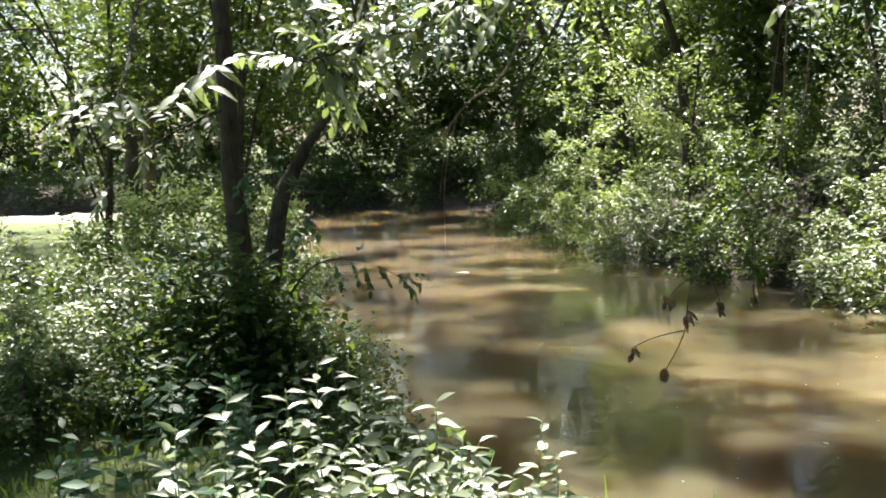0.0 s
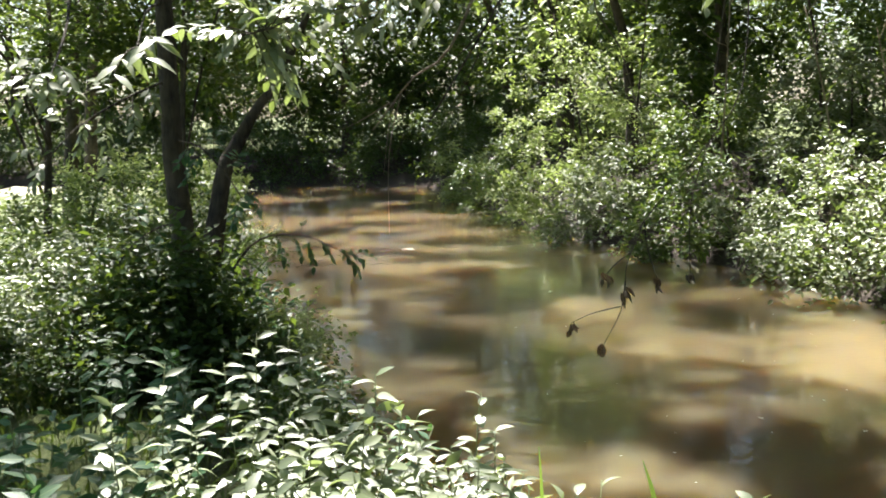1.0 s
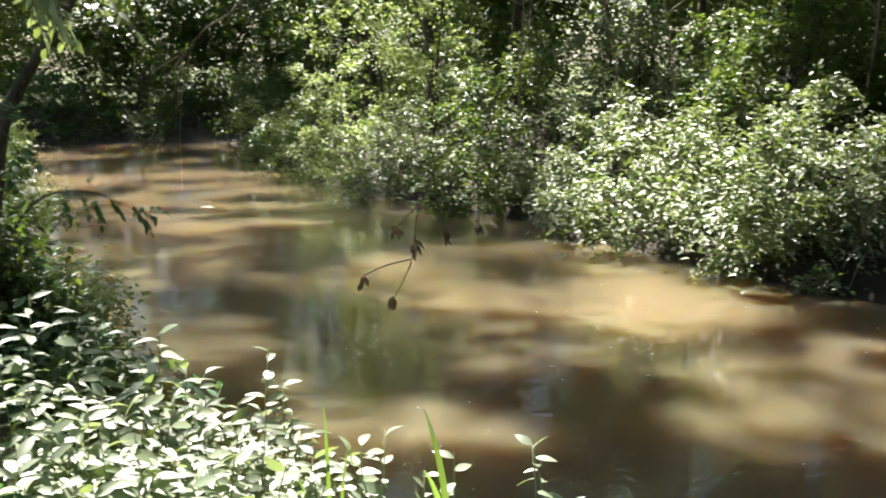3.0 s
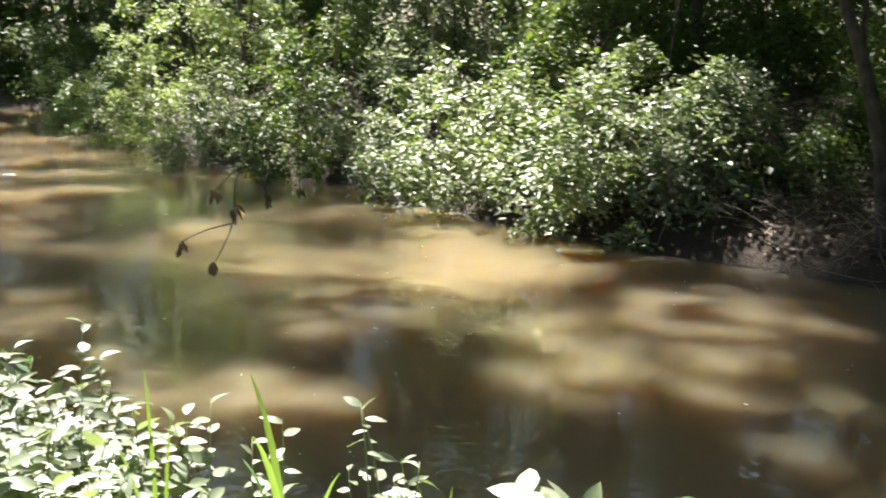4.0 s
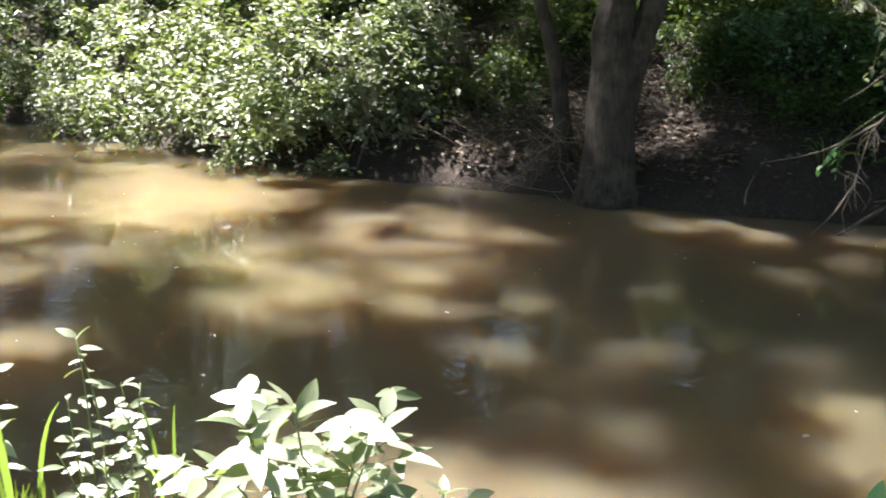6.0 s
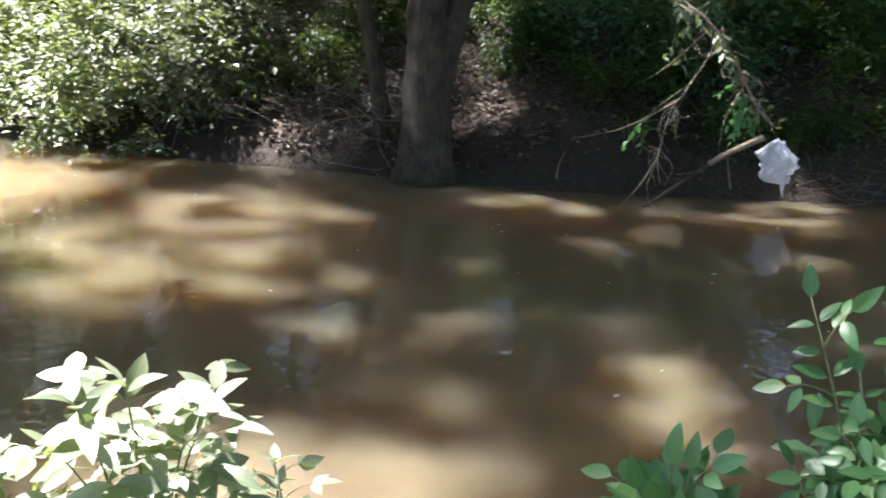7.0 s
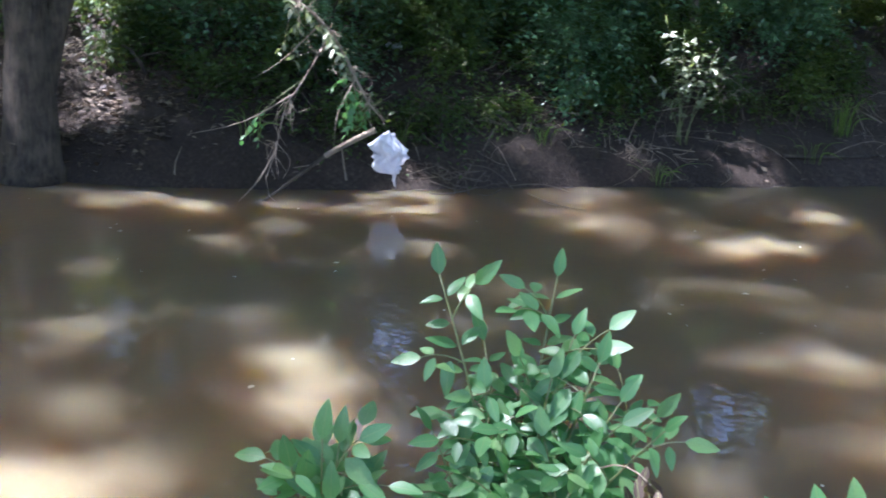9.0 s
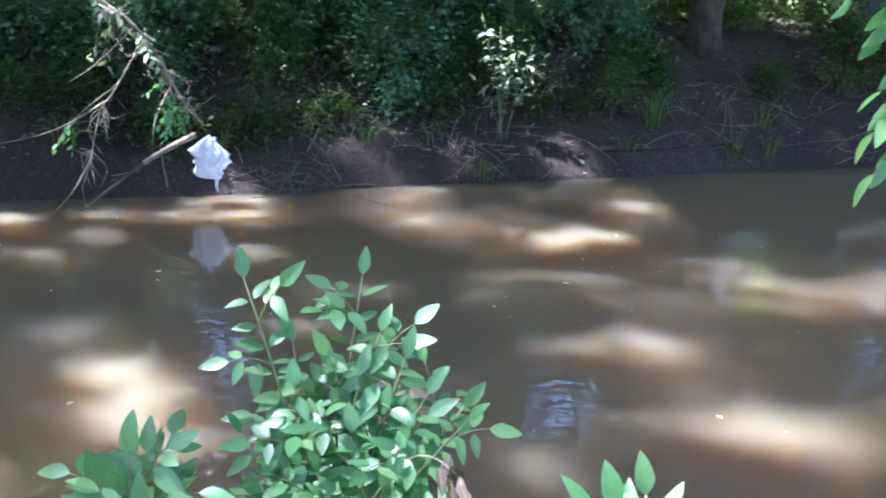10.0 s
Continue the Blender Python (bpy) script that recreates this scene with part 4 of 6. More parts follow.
def bare_sapling(place, top, r, label, mat=None):
    """A thin leafless stem with a few side twigs, standing among the shrubs."""
    x, y = place
    z = max(float(height(x, y)), 0.0)
    root = thing("bare_sapling", (x, y, z - 0.05), label, "sapling")
    b = Build()
    way = along([(0, 0, 0), (top[0] * 0.3 + rng.normal() * 0.08, top[1] * 0.3, top[2] * 0.4), (top[0] * 0.7, top[1] * 0.7 + rng.normal() * 0.08, top[2] * 0.75), top], 12)
    b.tube(way, np.linspace(r, r * 0.4, 12), 7, 0.04)
    part("stem", b.mesh("stem", mat or BARK, True), root)
    for _ in range(5):
        a = way[int(rng.integers(4, 11))]
        t = Build()
        t.tube(bend(a, a + np.array([rng.normal() * 0.4, rng.normal() * 0.4, rng.uniform(0.1, 0.7)]), rng.normal(size=3) * 0.05, 6), np.linspace(r * 0.4, 0.004, 6), 5)
        part("twig", t.mesh("twig", mat or BARK, True), root)


for place, top, r in [((5.0, 17.2), (0.2, 0, 3.4), 0.022), ((6.3, 16.4), (-0.3, 0, 3.8), 0.03), ((7.3, 14.6), (0.2, 0, 3.6), 0.025), ((4.3, 20.2), (0.3, 0, 3.6), 0.025), ((5.9, 14.9), (-0.4, 0, 2.8), 0.018), ((8.0, 12.4), (0.3, 0, 3.2), 0.022),
                      ((6.2, 13.3), (-0.5, -0.2, 2.4), 0.016), ((3.9, 23.5), (-0.5, 0, 3.6), 0.025), ((5.4, 19.4), (0.6, 0, 4.0), 0.03), ((8.9, 9.9), (0.1, 0, 3.0), 0.03), ((9.8, 9.0), (-0.2, 0, 3.2), 0.035), ((12.0, 6.0), (0.2, 0, 3.0), 0.03)]:
    bare_sapling(place, top, r, "thin bare sapling standing among bank shrubs", DEADWOOD if r < 0.023 else None)


# ---------- leaves, stems and blades of the near plants ----------
def near_leaf_material(name, stops, through, glow, rough=0.42, spec=0.8):
    """A leaf seen close: paler midrib and side veins on its own shade of green."""
    m = leaf_material(name, stops, through, rough, glow, island=False, spec=spec)
    n, l = m.node_tree.nodes, m.node_tree.links
    p = n["Principled BSDF"]
    tc = n.new("ShaderNodeTexCoord")
    sep = n.new("ShaderNodeSeparateXYZ")
    l.new(tc.outputs["Object"], sep.inputs[0])
    ax = n.new("ShaderNodeMath")
    ax.operation = "ABSOLUTE"
    l.new(sep.outputs["X"], ax.inputs[0])
    slant = n.new("ShaderNodeMath")
    slant.operation = "MULTIPLY_ADD"
    slant.inputs[1].default_value = -1.1
    l.new(ax.outputs[0], slant.inputs[0])
    l.new(sep.outputs["Y"], slant.inputs[2])
    wave = n.new("ShaderNodeMath")
    wave.operation = "SINE"
    mul = n.new("ShaderNodeMath")
    mul.operation, mul.inputs[1].default_value = "MULTIPLY", 62.0
    l.new(slant.outputs[0], mul.inputs[0])
    l.new(mul.outputs[0], wave.inputs[0])
    rib = n.new("ShaderNodeMapRange")
    rib.inputs["From Min"].default_value, rib.inputs["From Max"].default_value = 0.02, 0.0
    l.new(ax.outputs[0], rib.inputs["Value"])
    b = n.new("ShaderNodeBump")
    b.inputs["Strength"].default_value, b.inputs["Distance"].default_value = 0.03, 0.002
    l.new(wave.outputs[0], b.inputs["Height"])
    l.new(b.outputs[0], p.inputs["Normal"])
    old = p.inputs["Base Color"].links[0].from_socket
    mix = n.new("ShaderNodeMixRGB")
    mix.inputs[2].default_value = (0.22, 0.28, 0.10, 1)
    f = n.new("ShaderNodeMath")
    f.operation, f.inputs[1].default_value = "MULTIPLY", 0.6
    l.new(rib.outputs[0], f.inputs[0])
    l.new(f.outputs[0], mix.inputs[0])
    l.new(old, mix.inputs[1])
    l.new(mix.outputs[0], p.inputs["Base Color"])
    return m


# whitish and deep greens differ partly by sun and shade, put into the colour
SUNLIT_LEAF = near_leaf_material("sunlit_pale_leaf", [(0.0, (0.13, 0.17, 0.09)), (0.6, (0.26, 0.30, 0.19)), (1.0, (0.42, 0.45, 0.32))], 0.28, (0.34, 0.46, 0.06), 0.45, 1.0)
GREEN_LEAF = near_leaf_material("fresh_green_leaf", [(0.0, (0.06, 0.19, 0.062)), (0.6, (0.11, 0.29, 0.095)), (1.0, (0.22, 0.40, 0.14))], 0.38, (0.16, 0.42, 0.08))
SHADED_LEAF = near_leaf_material("shaded_deep_leaf", [(0.0, (0.02, 0.07, 0.03)), (1.0, (0.05, 0.13, 0.05))], 0.25, (0.14, 0.30, 0.05), 0.5, 0.3)
DEAD_LEAF = near_leaf_material("withered_leaf", [(0.0, (0.03, 0.022, 0.018)), (1.0, (0.10, 0.07, 0.05))], 0.1, (0.2, 0.12, 0.05), 0.7, 0.3)
STEM = plain("green_stem", (0.16, 0.19, 0.07), 0.55, 30.0)
TWIG = plain("grey_twig", (0.17, 0.14, 0.10), 0.8, 40.0, 0.6)


def leaf_mesh(name, width, mat, sag=0.15, fold=0.25, teeth=0.0, wide_at=0.42, rows=7, blunt=0.8):
    """A leaf one unit long on a short stalk, folded along its midrib, its tip hanging."""
    s = np.linspace(0, 1, rows)
    shape = np.where(s < wide_at, np.sin(0.5 * np.pi * np.clip((s - 0.06) / (wide_at - 0.06), 0, 1)) ** blunt, np.cos(0.5 * np.pi * (s - wide_at) / (1 - wide_at)) ** (blunt + 0.3))
    half = np.maximum(width * shape, 0.008)
    half = half * (1 + teeth * np.where(np.arange(rows) % 2, 1, -1))
    half[-1] = 0.003
    z = -sag * s**2
    v = np.concatenate([np.stack([-half, s - 0.03 * teeth, z + fold * half], 1), np.stack([0 * s, s, z], 1), np.stack([half, s + 0.03 * teeth, z + fold * half], 1)])
    i = np.arange(rows - 1)
    q = np.concatenate([np.stack([i, i + rows, i + rows + 1, i + 1], 1), np.stack([i + rows, i + 2 * rows, i + 2 * rows + 1, i + rows + 1], 1)])
    return mesh_from(name, v, [q], mat, True)


def leaf_set(mat, width, droop=1.0, **more):
    return [leaf_mesh("leaf", width * w, mat, sag * droop, fold * droop**0.5, **more) for w, sag, fold in ((1.0, 0.08, 0.14), (0.9, 0.20, 0.20), (1.1, 0.13, 0.08), (0.95, 0.30, 0.26))]


LANCE, OVATE, FRESH, DEEP, DEAD = leaf_set(SUNLIT_LEAF, 0.165, 2.2), leaf_set(SUNLIT_LEAF, 0.215, 1.5, teeth=0.03, wide_at=0.38, rows=8, blunt=0.55), leaf_set(GREEN_LEAF, 0.235, teeth=0.03, wide_at=0.36, rows=9, blunt=0.5), leaf_set(SHADED_LEAF, 0.22, teeth=0.05), leaf_set(DEAD_LEAF, 0.2, teeth=0.1)


def set_leaf(parent, meshes, pos, axis, normal, length, label=""):
    """One leaf object at pos, in the parent's own space."""
    a = unit(np.asarray(axis, float))
    nn = np.asarray(normal, float)
    nn = unit(nn - (nn @ a) * a)
    s = np.cross(a, nn)
    ob = part("leaf", meshes[int(rng.integers(len(meshes)))], parent, label)
    m = Matrix(((s[0], a[0], nn[0], pos[0]), (s[1], a[1], nn[1], pos[1]), (s[2], a[2], nn[2], pos[2]), (0, 0, 0, 1)))
    ob.matrix_basis = m @ Matrix.Diagonal((length, length, length, 1))
    return ob


def stem_part(parent, way, r0, r1, mat, name="stem", sides=6):
    b = Build()
    b.tube(way, np.linspace(r0, r1, len(way)), sides)
    return part(name, b.mesh(name, mat, True), parent)


def erect_plant(place, tops, meshes, length, count, label, name="bank_plant", spread=0.9, start=0.34, category="plant"):
    """Upright stems with alternate leaves all round; tops: where the stems end, in the world."""
    x, y = place
    z = float(height(x, y))
    root = thing(name, (x, y, z - 0.02), label, category)
    for top in tops:
        end = np.array(top) - (x, y, z - 0.02)
        foot = np.array([end[0] * 0.35 + rng.normal() * 0.02, end[1] * 0.35 + rng.normal() * 0.02, 0.0])
        way = bend(foot, end, (rng.normal() * 0.03, rng.normal() * 0.03, 0.0), 8)
        stem = stem_part(root, way, 0.0045, 0.0015, STEM)
        turn = rng.uniform(0, 6.28)
        for k in range(count):
            f = start + (1 - start) * (k + 0.5) / count
            pos = np.array([np.interp(f, np.linspace(0, 1, 8), way[:, n]) for n in range(3)])
            turn += 2.4 + rng.normal() * 0.3
            out = np.array([math.cos(turn), math.sin(turn), 0.10 + 0.9 * max(f - 0.85, 0) * 4 + rng.normal() * 0.2]) * (spread, spread, 1)
            set_leaf(stem, meshes, pos, out, np.array([-0.08, -0.42, 1.0]) + rng.normal(size=3) * 0.34, length * rng.uniform(0.7, 1.2) * (1.1 - 0.35 * f))
    return root


def compound_bush(place, shoots, meshes, length, label, odd=0.0, name="sapling"):
    """Woody shoots with opposite compound leaves of three to five leaflets. shoots: (end, pairs of leaf stalks)."""
    x, y = place
    z = float(height(x, y))
    root = thing(name, (x, y, z - 0.02), label, "plant")
    for top, pairs in shoots:
        end = np.array(top) - (x, y, z - 0.02)
        way = bend((rng.normal() * 0.02, rng.normal() * 0.02, 0), end, np.array([end[0], end[1], 0]) * -0.18, 9)
        stem = stem_part(root, way, 0.006, 0.002, STEM)
        turn = rng.uniform(0, 3.1)
        for k in range(pairs):
            f = 0.38 + 0.6 * (k + 0.6) / pairs
            pos = np.array([np.interp(f, np.linspace(0, 1, 9), way[:, n]) for n in range(3)])
            turn += 1.57 + rng.normal() * 0.25
            for side in (0, math.pi):
                out = unit(np.array([math.cos(turn + side), math.sin(turn + side), 0.5 + rng.normal() * 0.2]))
                reach = length * rng.uniform(1.0, 1.7) * (1.25 - 0.5 * f)
                tip = pos + out * reach
                stem_part(stem, bend(pos, tip, (0, 0, 0.01), 4), 0.0016, 0.001, STEM, "leaf_stalk", 4)
                flat = unit(np.cross(out, (0, 0, 1.0)))
                up = np.array([-0.30, -0.30, 0.9]) + rng.normal(size=3) * 0.25
                size = length * rng.uniform(0.8, 1.15)
                set_leaf(stem, meshes, tip, out - [0, 0, 0.35], up, size)
                for hand in (-1, 1):
                    for at in (1.0, 0.62)[: 2 if rng.uniform() < 0.4 else 1]:
                        set_leaf(stem, meshes, pos + out * reach * at * 0.97, out * 0.6 + hand * flat - [0, 0, 0.2], up + rng.normal(size=3) * 0.2, size * rng.uniform(0.75, 0.95))
        # young leaves at the shoot's end
        for k in range(4):
            a = turn + k * 1.57
            set_leaf(stem, meshes, way[-1] - (way[-1] - way[-2]) * 0.15 * k, (math.cos(a) * 0.9, math.sin(a) * 0.9, 0.8), (rng.normal() * 0.3, rng.normal() * 0.3, 1), length * (0.75 + 0.1 * k))
    return root


WILLOWY = "clump of upright stems with narrow sunlit pale leaves"
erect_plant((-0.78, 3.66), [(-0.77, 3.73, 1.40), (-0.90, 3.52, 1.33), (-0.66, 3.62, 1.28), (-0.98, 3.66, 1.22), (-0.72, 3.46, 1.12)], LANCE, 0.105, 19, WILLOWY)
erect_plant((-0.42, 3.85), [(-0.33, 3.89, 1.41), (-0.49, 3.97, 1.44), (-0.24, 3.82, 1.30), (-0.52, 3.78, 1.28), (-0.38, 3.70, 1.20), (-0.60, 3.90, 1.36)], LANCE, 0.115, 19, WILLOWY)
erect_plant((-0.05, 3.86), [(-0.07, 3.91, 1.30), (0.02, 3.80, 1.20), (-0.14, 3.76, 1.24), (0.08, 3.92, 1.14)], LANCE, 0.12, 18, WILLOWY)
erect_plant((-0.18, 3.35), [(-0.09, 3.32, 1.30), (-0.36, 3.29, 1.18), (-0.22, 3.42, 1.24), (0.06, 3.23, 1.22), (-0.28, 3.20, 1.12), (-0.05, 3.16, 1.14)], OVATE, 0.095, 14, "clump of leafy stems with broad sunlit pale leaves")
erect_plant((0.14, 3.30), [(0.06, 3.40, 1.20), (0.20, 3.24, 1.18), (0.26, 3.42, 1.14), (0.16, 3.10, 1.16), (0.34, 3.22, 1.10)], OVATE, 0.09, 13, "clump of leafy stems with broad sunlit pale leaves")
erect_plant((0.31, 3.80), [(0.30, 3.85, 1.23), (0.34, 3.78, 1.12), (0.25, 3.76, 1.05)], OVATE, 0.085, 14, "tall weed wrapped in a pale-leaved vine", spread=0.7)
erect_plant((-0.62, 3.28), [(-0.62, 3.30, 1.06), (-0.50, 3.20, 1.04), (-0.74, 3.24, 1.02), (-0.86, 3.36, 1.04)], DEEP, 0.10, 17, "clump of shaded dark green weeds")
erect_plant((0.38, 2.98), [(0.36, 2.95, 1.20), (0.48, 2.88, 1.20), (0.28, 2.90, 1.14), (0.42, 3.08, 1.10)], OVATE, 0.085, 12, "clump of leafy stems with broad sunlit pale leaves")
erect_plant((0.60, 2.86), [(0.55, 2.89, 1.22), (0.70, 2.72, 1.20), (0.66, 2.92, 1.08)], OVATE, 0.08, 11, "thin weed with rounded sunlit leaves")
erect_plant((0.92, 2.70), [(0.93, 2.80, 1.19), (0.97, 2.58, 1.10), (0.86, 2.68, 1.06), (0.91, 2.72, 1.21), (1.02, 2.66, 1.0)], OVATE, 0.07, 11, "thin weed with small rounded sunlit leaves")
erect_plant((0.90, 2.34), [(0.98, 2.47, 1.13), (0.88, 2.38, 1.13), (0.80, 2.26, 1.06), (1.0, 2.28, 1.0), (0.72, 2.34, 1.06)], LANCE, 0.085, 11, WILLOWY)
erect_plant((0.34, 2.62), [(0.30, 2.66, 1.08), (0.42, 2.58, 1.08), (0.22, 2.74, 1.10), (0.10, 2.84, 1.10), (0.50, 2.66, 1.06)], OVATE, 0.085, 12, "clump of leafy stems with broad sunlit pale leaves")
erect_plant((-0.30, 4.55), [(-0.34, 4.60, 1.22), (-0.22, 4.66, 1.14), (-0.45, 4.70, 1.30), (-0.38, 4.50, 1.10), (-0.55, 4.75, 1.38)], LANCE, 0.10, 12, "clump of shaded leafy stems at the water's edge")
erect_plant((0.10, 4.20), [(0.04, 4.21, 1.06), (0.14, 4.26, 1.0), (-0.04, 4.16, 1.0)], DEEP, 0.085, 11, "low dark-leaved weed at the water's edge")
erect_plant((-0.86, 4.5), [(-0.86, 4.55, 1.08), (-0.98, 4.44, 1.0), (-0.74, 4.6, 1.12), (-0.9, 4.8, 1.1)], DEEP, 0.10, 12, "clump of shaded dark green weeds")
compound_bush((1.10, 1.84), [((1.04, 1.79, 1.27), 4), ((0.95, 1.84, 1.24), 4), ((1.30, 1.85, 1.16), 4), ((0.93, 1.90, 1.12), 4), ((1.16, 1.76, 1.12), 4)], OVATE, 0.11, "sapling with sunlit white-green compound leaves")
compound_bush((1.47, 1.80), [((1.47, 1.86, 0.92), 2), ((1.42, 1.78, 0.90), 2)], OVATE, 0.07, "seedling with sunlit compound leaves")


def opposite_bush(place, shoots, meshes, length, label, side_twigs=6, face=(-0.45, -0.2, 0.85), name="sapling", gap=0.048, start=0.45):
    """Shoots with pairs of broad single leaves up to a leafy tip, and side twigs that bear the same. shoots: their ends, in the world."""
    x, y = place
    z = float(height(x, y))
    root = thing(name, (x, y, z - 0.02), label, "plant")

    def dress(owner, way, f0):
        n = len(way)
        span = np.linalg.norm(way[-1] - way[0]) * (1 - f0)
        pairs = max(int(span / (gap * rng.uniform(0.85, 1.2))), 2)
        ahead = unit(way[-1] - way[-2])
        roll = rng.uniform(-0.5, 0.5)
        for k in range(pairs + 1):
            f = f0 + (1 - f0) * k / pairs
            pos = np.array([np.interp(f, np.linspace(0, 1, n), way[:, m]) for m in range(3)])
            up = np.array(face) + rng.normal(size=3) * 0.24
            if k == pairs:
                set_leaf(owner, meshes, pos, ahead + rng.normal(size=3) * 0.12, up, length * rng.uniform(0.85, 1.05))
                break
            flat = unit(np.cross(ahead, np.array(face)))
            for side in (-1, 1):
                if rng.uniform() < 0.08:
                    continue
                out = flat * side + ahead * rng.uniform(0.15, 0.6) + np.array([math.cos(roll + k), math.sin(roll + k), 0]) * 0.35 + np.array([0, 0, rng.normal() * 0.22 - 0.05])
                base = pos + unit(out) * 0.008
                set_leaf(owner, meshes, base, out, up, length * rng.uniform(0.7, 1.12) * (1.08 - 0.25 * f))

    for top in shoots:
        end = np.array(top) - (x, y, z - 0.02)
        way = bend((rng.normal() * 0.03, rng.normal() * 0.03, 0), end, np.array([end[0], end[1], 0]) * -0.15, 10)
        stem = stem_part(root, way, 0.006, 0.0016, STEM)
        dress(stem, way, start)
        for _ in range(side_twigs):
            a = way[int(rng.integers(4, 9))]
            d = unit(np.array([rng.normal(), rng.normal(), rng.uniform(0.1, 0.9)]))
            t = bend(a, a + d * rng.uniform(0.08, 0.17), (0, 0, 0.012), 6)
            twig = stem_part(stem, t, 0.0022, 0.001, STEM, "twig", 5)
            # leaves of a side twig belong to the shoot, as the twig does
            dress(stem, t, 0.3)
    return root


opposite_bush((2.00, 0.56), [(2.03, 0.79, 1.46), (2.20, 0.57, 1.45), (2.08, 0.42, 1.31), (1.96, 0.24, 1.24), (1.92, 0.74, 1.14), (2.12, 0.62, 1.24), (2.0, 0.40, 1.14), (1.92, 0.56, 1.08), (2.16, 0.30, 1.18), (2.06, 0.52, 1.26), (2.02, 0.66, 1.22), (1.98, 0.50, 1.04), (2.10, 0.70, 1.30), (2.14, 0.50, 1.34), (2.06, 0.36, 1.24), (2.0, 0.60, 1.14), (2.04, 0.46, 1.18), (1.94, 0.42, 1.06), (1.98, 0.68, 1.10)], FRESH, 0.074, "bushy sapling with fresh green opposite leaves in shade")
opposite_bush((1.72, 0.88), [(1.74, 0.87, 1.15), (1.70, 0.93, 1.06), (1.80, 0.84, 1.04), (1.69, 0.86, 1.04), (1.76, 0.92, 1.12), (1.72, 0.90, 1.16), (1.68, 0.95, 1.10), (1.78, 0.88, 1.10)], FRESH, 0.085, "low sapling with broad light green leaves", 3, start=0.3)
opposite_bush((1.72, -0.16), [(1.73, -0.15, 1.25), (1.70, -0.22, 1.14), (1.74, -0.05, 1.18), (1.78, -0.12, 1.16), (1.72, -0.10, 1.22), (1.71, -0.19, 1.20)], FRESH, 0.09, "low sapling with broad green leaves", 3)
# undergrowth that fills the near bank
FILL = np.random.default_rng(21)
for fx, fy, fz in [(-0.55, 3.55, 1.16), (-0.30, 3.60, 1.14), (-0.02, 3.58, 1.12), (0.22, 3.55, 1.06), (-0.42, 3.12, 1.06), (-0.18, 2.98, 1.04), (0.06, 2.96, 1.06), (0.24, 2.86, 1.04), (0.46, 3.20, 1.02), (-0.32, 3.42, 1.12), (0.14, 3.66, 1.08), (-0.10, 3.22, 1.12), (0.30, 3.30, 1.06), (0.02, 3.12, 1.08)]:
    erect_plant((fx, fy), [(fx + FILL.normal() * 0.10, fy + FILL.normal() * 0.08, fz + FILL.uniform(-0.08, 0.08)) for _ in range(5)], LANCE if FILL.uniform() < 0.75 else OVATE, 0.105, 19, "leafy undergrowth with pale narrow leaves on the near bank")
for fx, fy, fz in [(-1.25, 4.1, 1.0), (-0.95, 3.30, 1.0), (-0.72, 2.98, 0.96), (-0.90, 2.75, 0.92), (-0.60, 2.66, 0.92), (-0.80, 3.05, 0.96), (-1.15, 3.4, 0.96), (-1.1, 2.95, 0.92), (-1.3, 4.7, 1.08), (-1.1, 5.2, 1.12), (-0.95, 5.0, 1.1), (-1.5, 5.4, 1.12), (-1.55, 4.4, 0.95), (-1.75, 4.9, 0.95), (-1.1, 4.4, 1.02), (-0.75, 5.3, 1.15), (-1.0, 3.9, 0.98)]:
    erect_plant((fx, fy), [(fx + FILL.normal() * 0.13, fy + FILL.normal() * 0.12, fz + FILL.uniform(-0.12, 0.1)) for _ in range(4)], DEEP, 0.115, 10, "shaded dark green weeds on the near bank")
withered = thing("withered_sprig", (1.68, 0.20, 1.235), "hanging sprig of withered dark brown leaves", "plant")
stem_part(withered, bend((0.10, 0.12, -0.02), (0, 0, 0.02), (0, 0, 0.02), 5), 0.002, 0.001, TWIG)
for _ in range(16):
    set_leaf(withered, DEAD, rng.normal(size=3) * (0.022, 0.022, 0.02), (rng.normal() * 0.5, rng.normal() * 0.5, -1), rng.normal(size=3), 0.06 * rng.uniform(0.7, 1.2))


def tall_grass(place, blades, label):
    """Arching blades of tall grass. blades: (end, half width)."""
    x, y = place
    z = float(height(x, y))
    root = thing("tall_grass", (x, y, z - 0.02), label, "grass")
    for top, half in blades:
        end = np.array(top) - (x, y, z - 0.02)
        way = bend((end[0] * 0.3, end[1] * 0.3, 0), end, (end[0] * -0.2, end[1] * -0.2, 0.08), 9)
        w = half * np.sin(np.linspace(0.5, np.pi, 9)) ** 0.7
        w[-1] = 0.0008
        side = unit(np.cross(way[-1] - way[0], (0.3, -0.8, 0.35)))
        up = unit(np.cross(side, way[-1] - way[0]))
        v = np.concatenate([way - side * w[:, None] + up * w[:, None] * 0.4, way, way + side * w[:, None] + up * w[:, None] * 0.4])
        i = np.arange(8)
        q = np.concatenate([np.stack([i, i + 9, i + 10, i + 1], 1), np.stack([i + 9, i + 18, i + 19, i + 10], 1)])
        part("blade", mesh_from("blade", v, [q], BLADE, True), root)
    return root


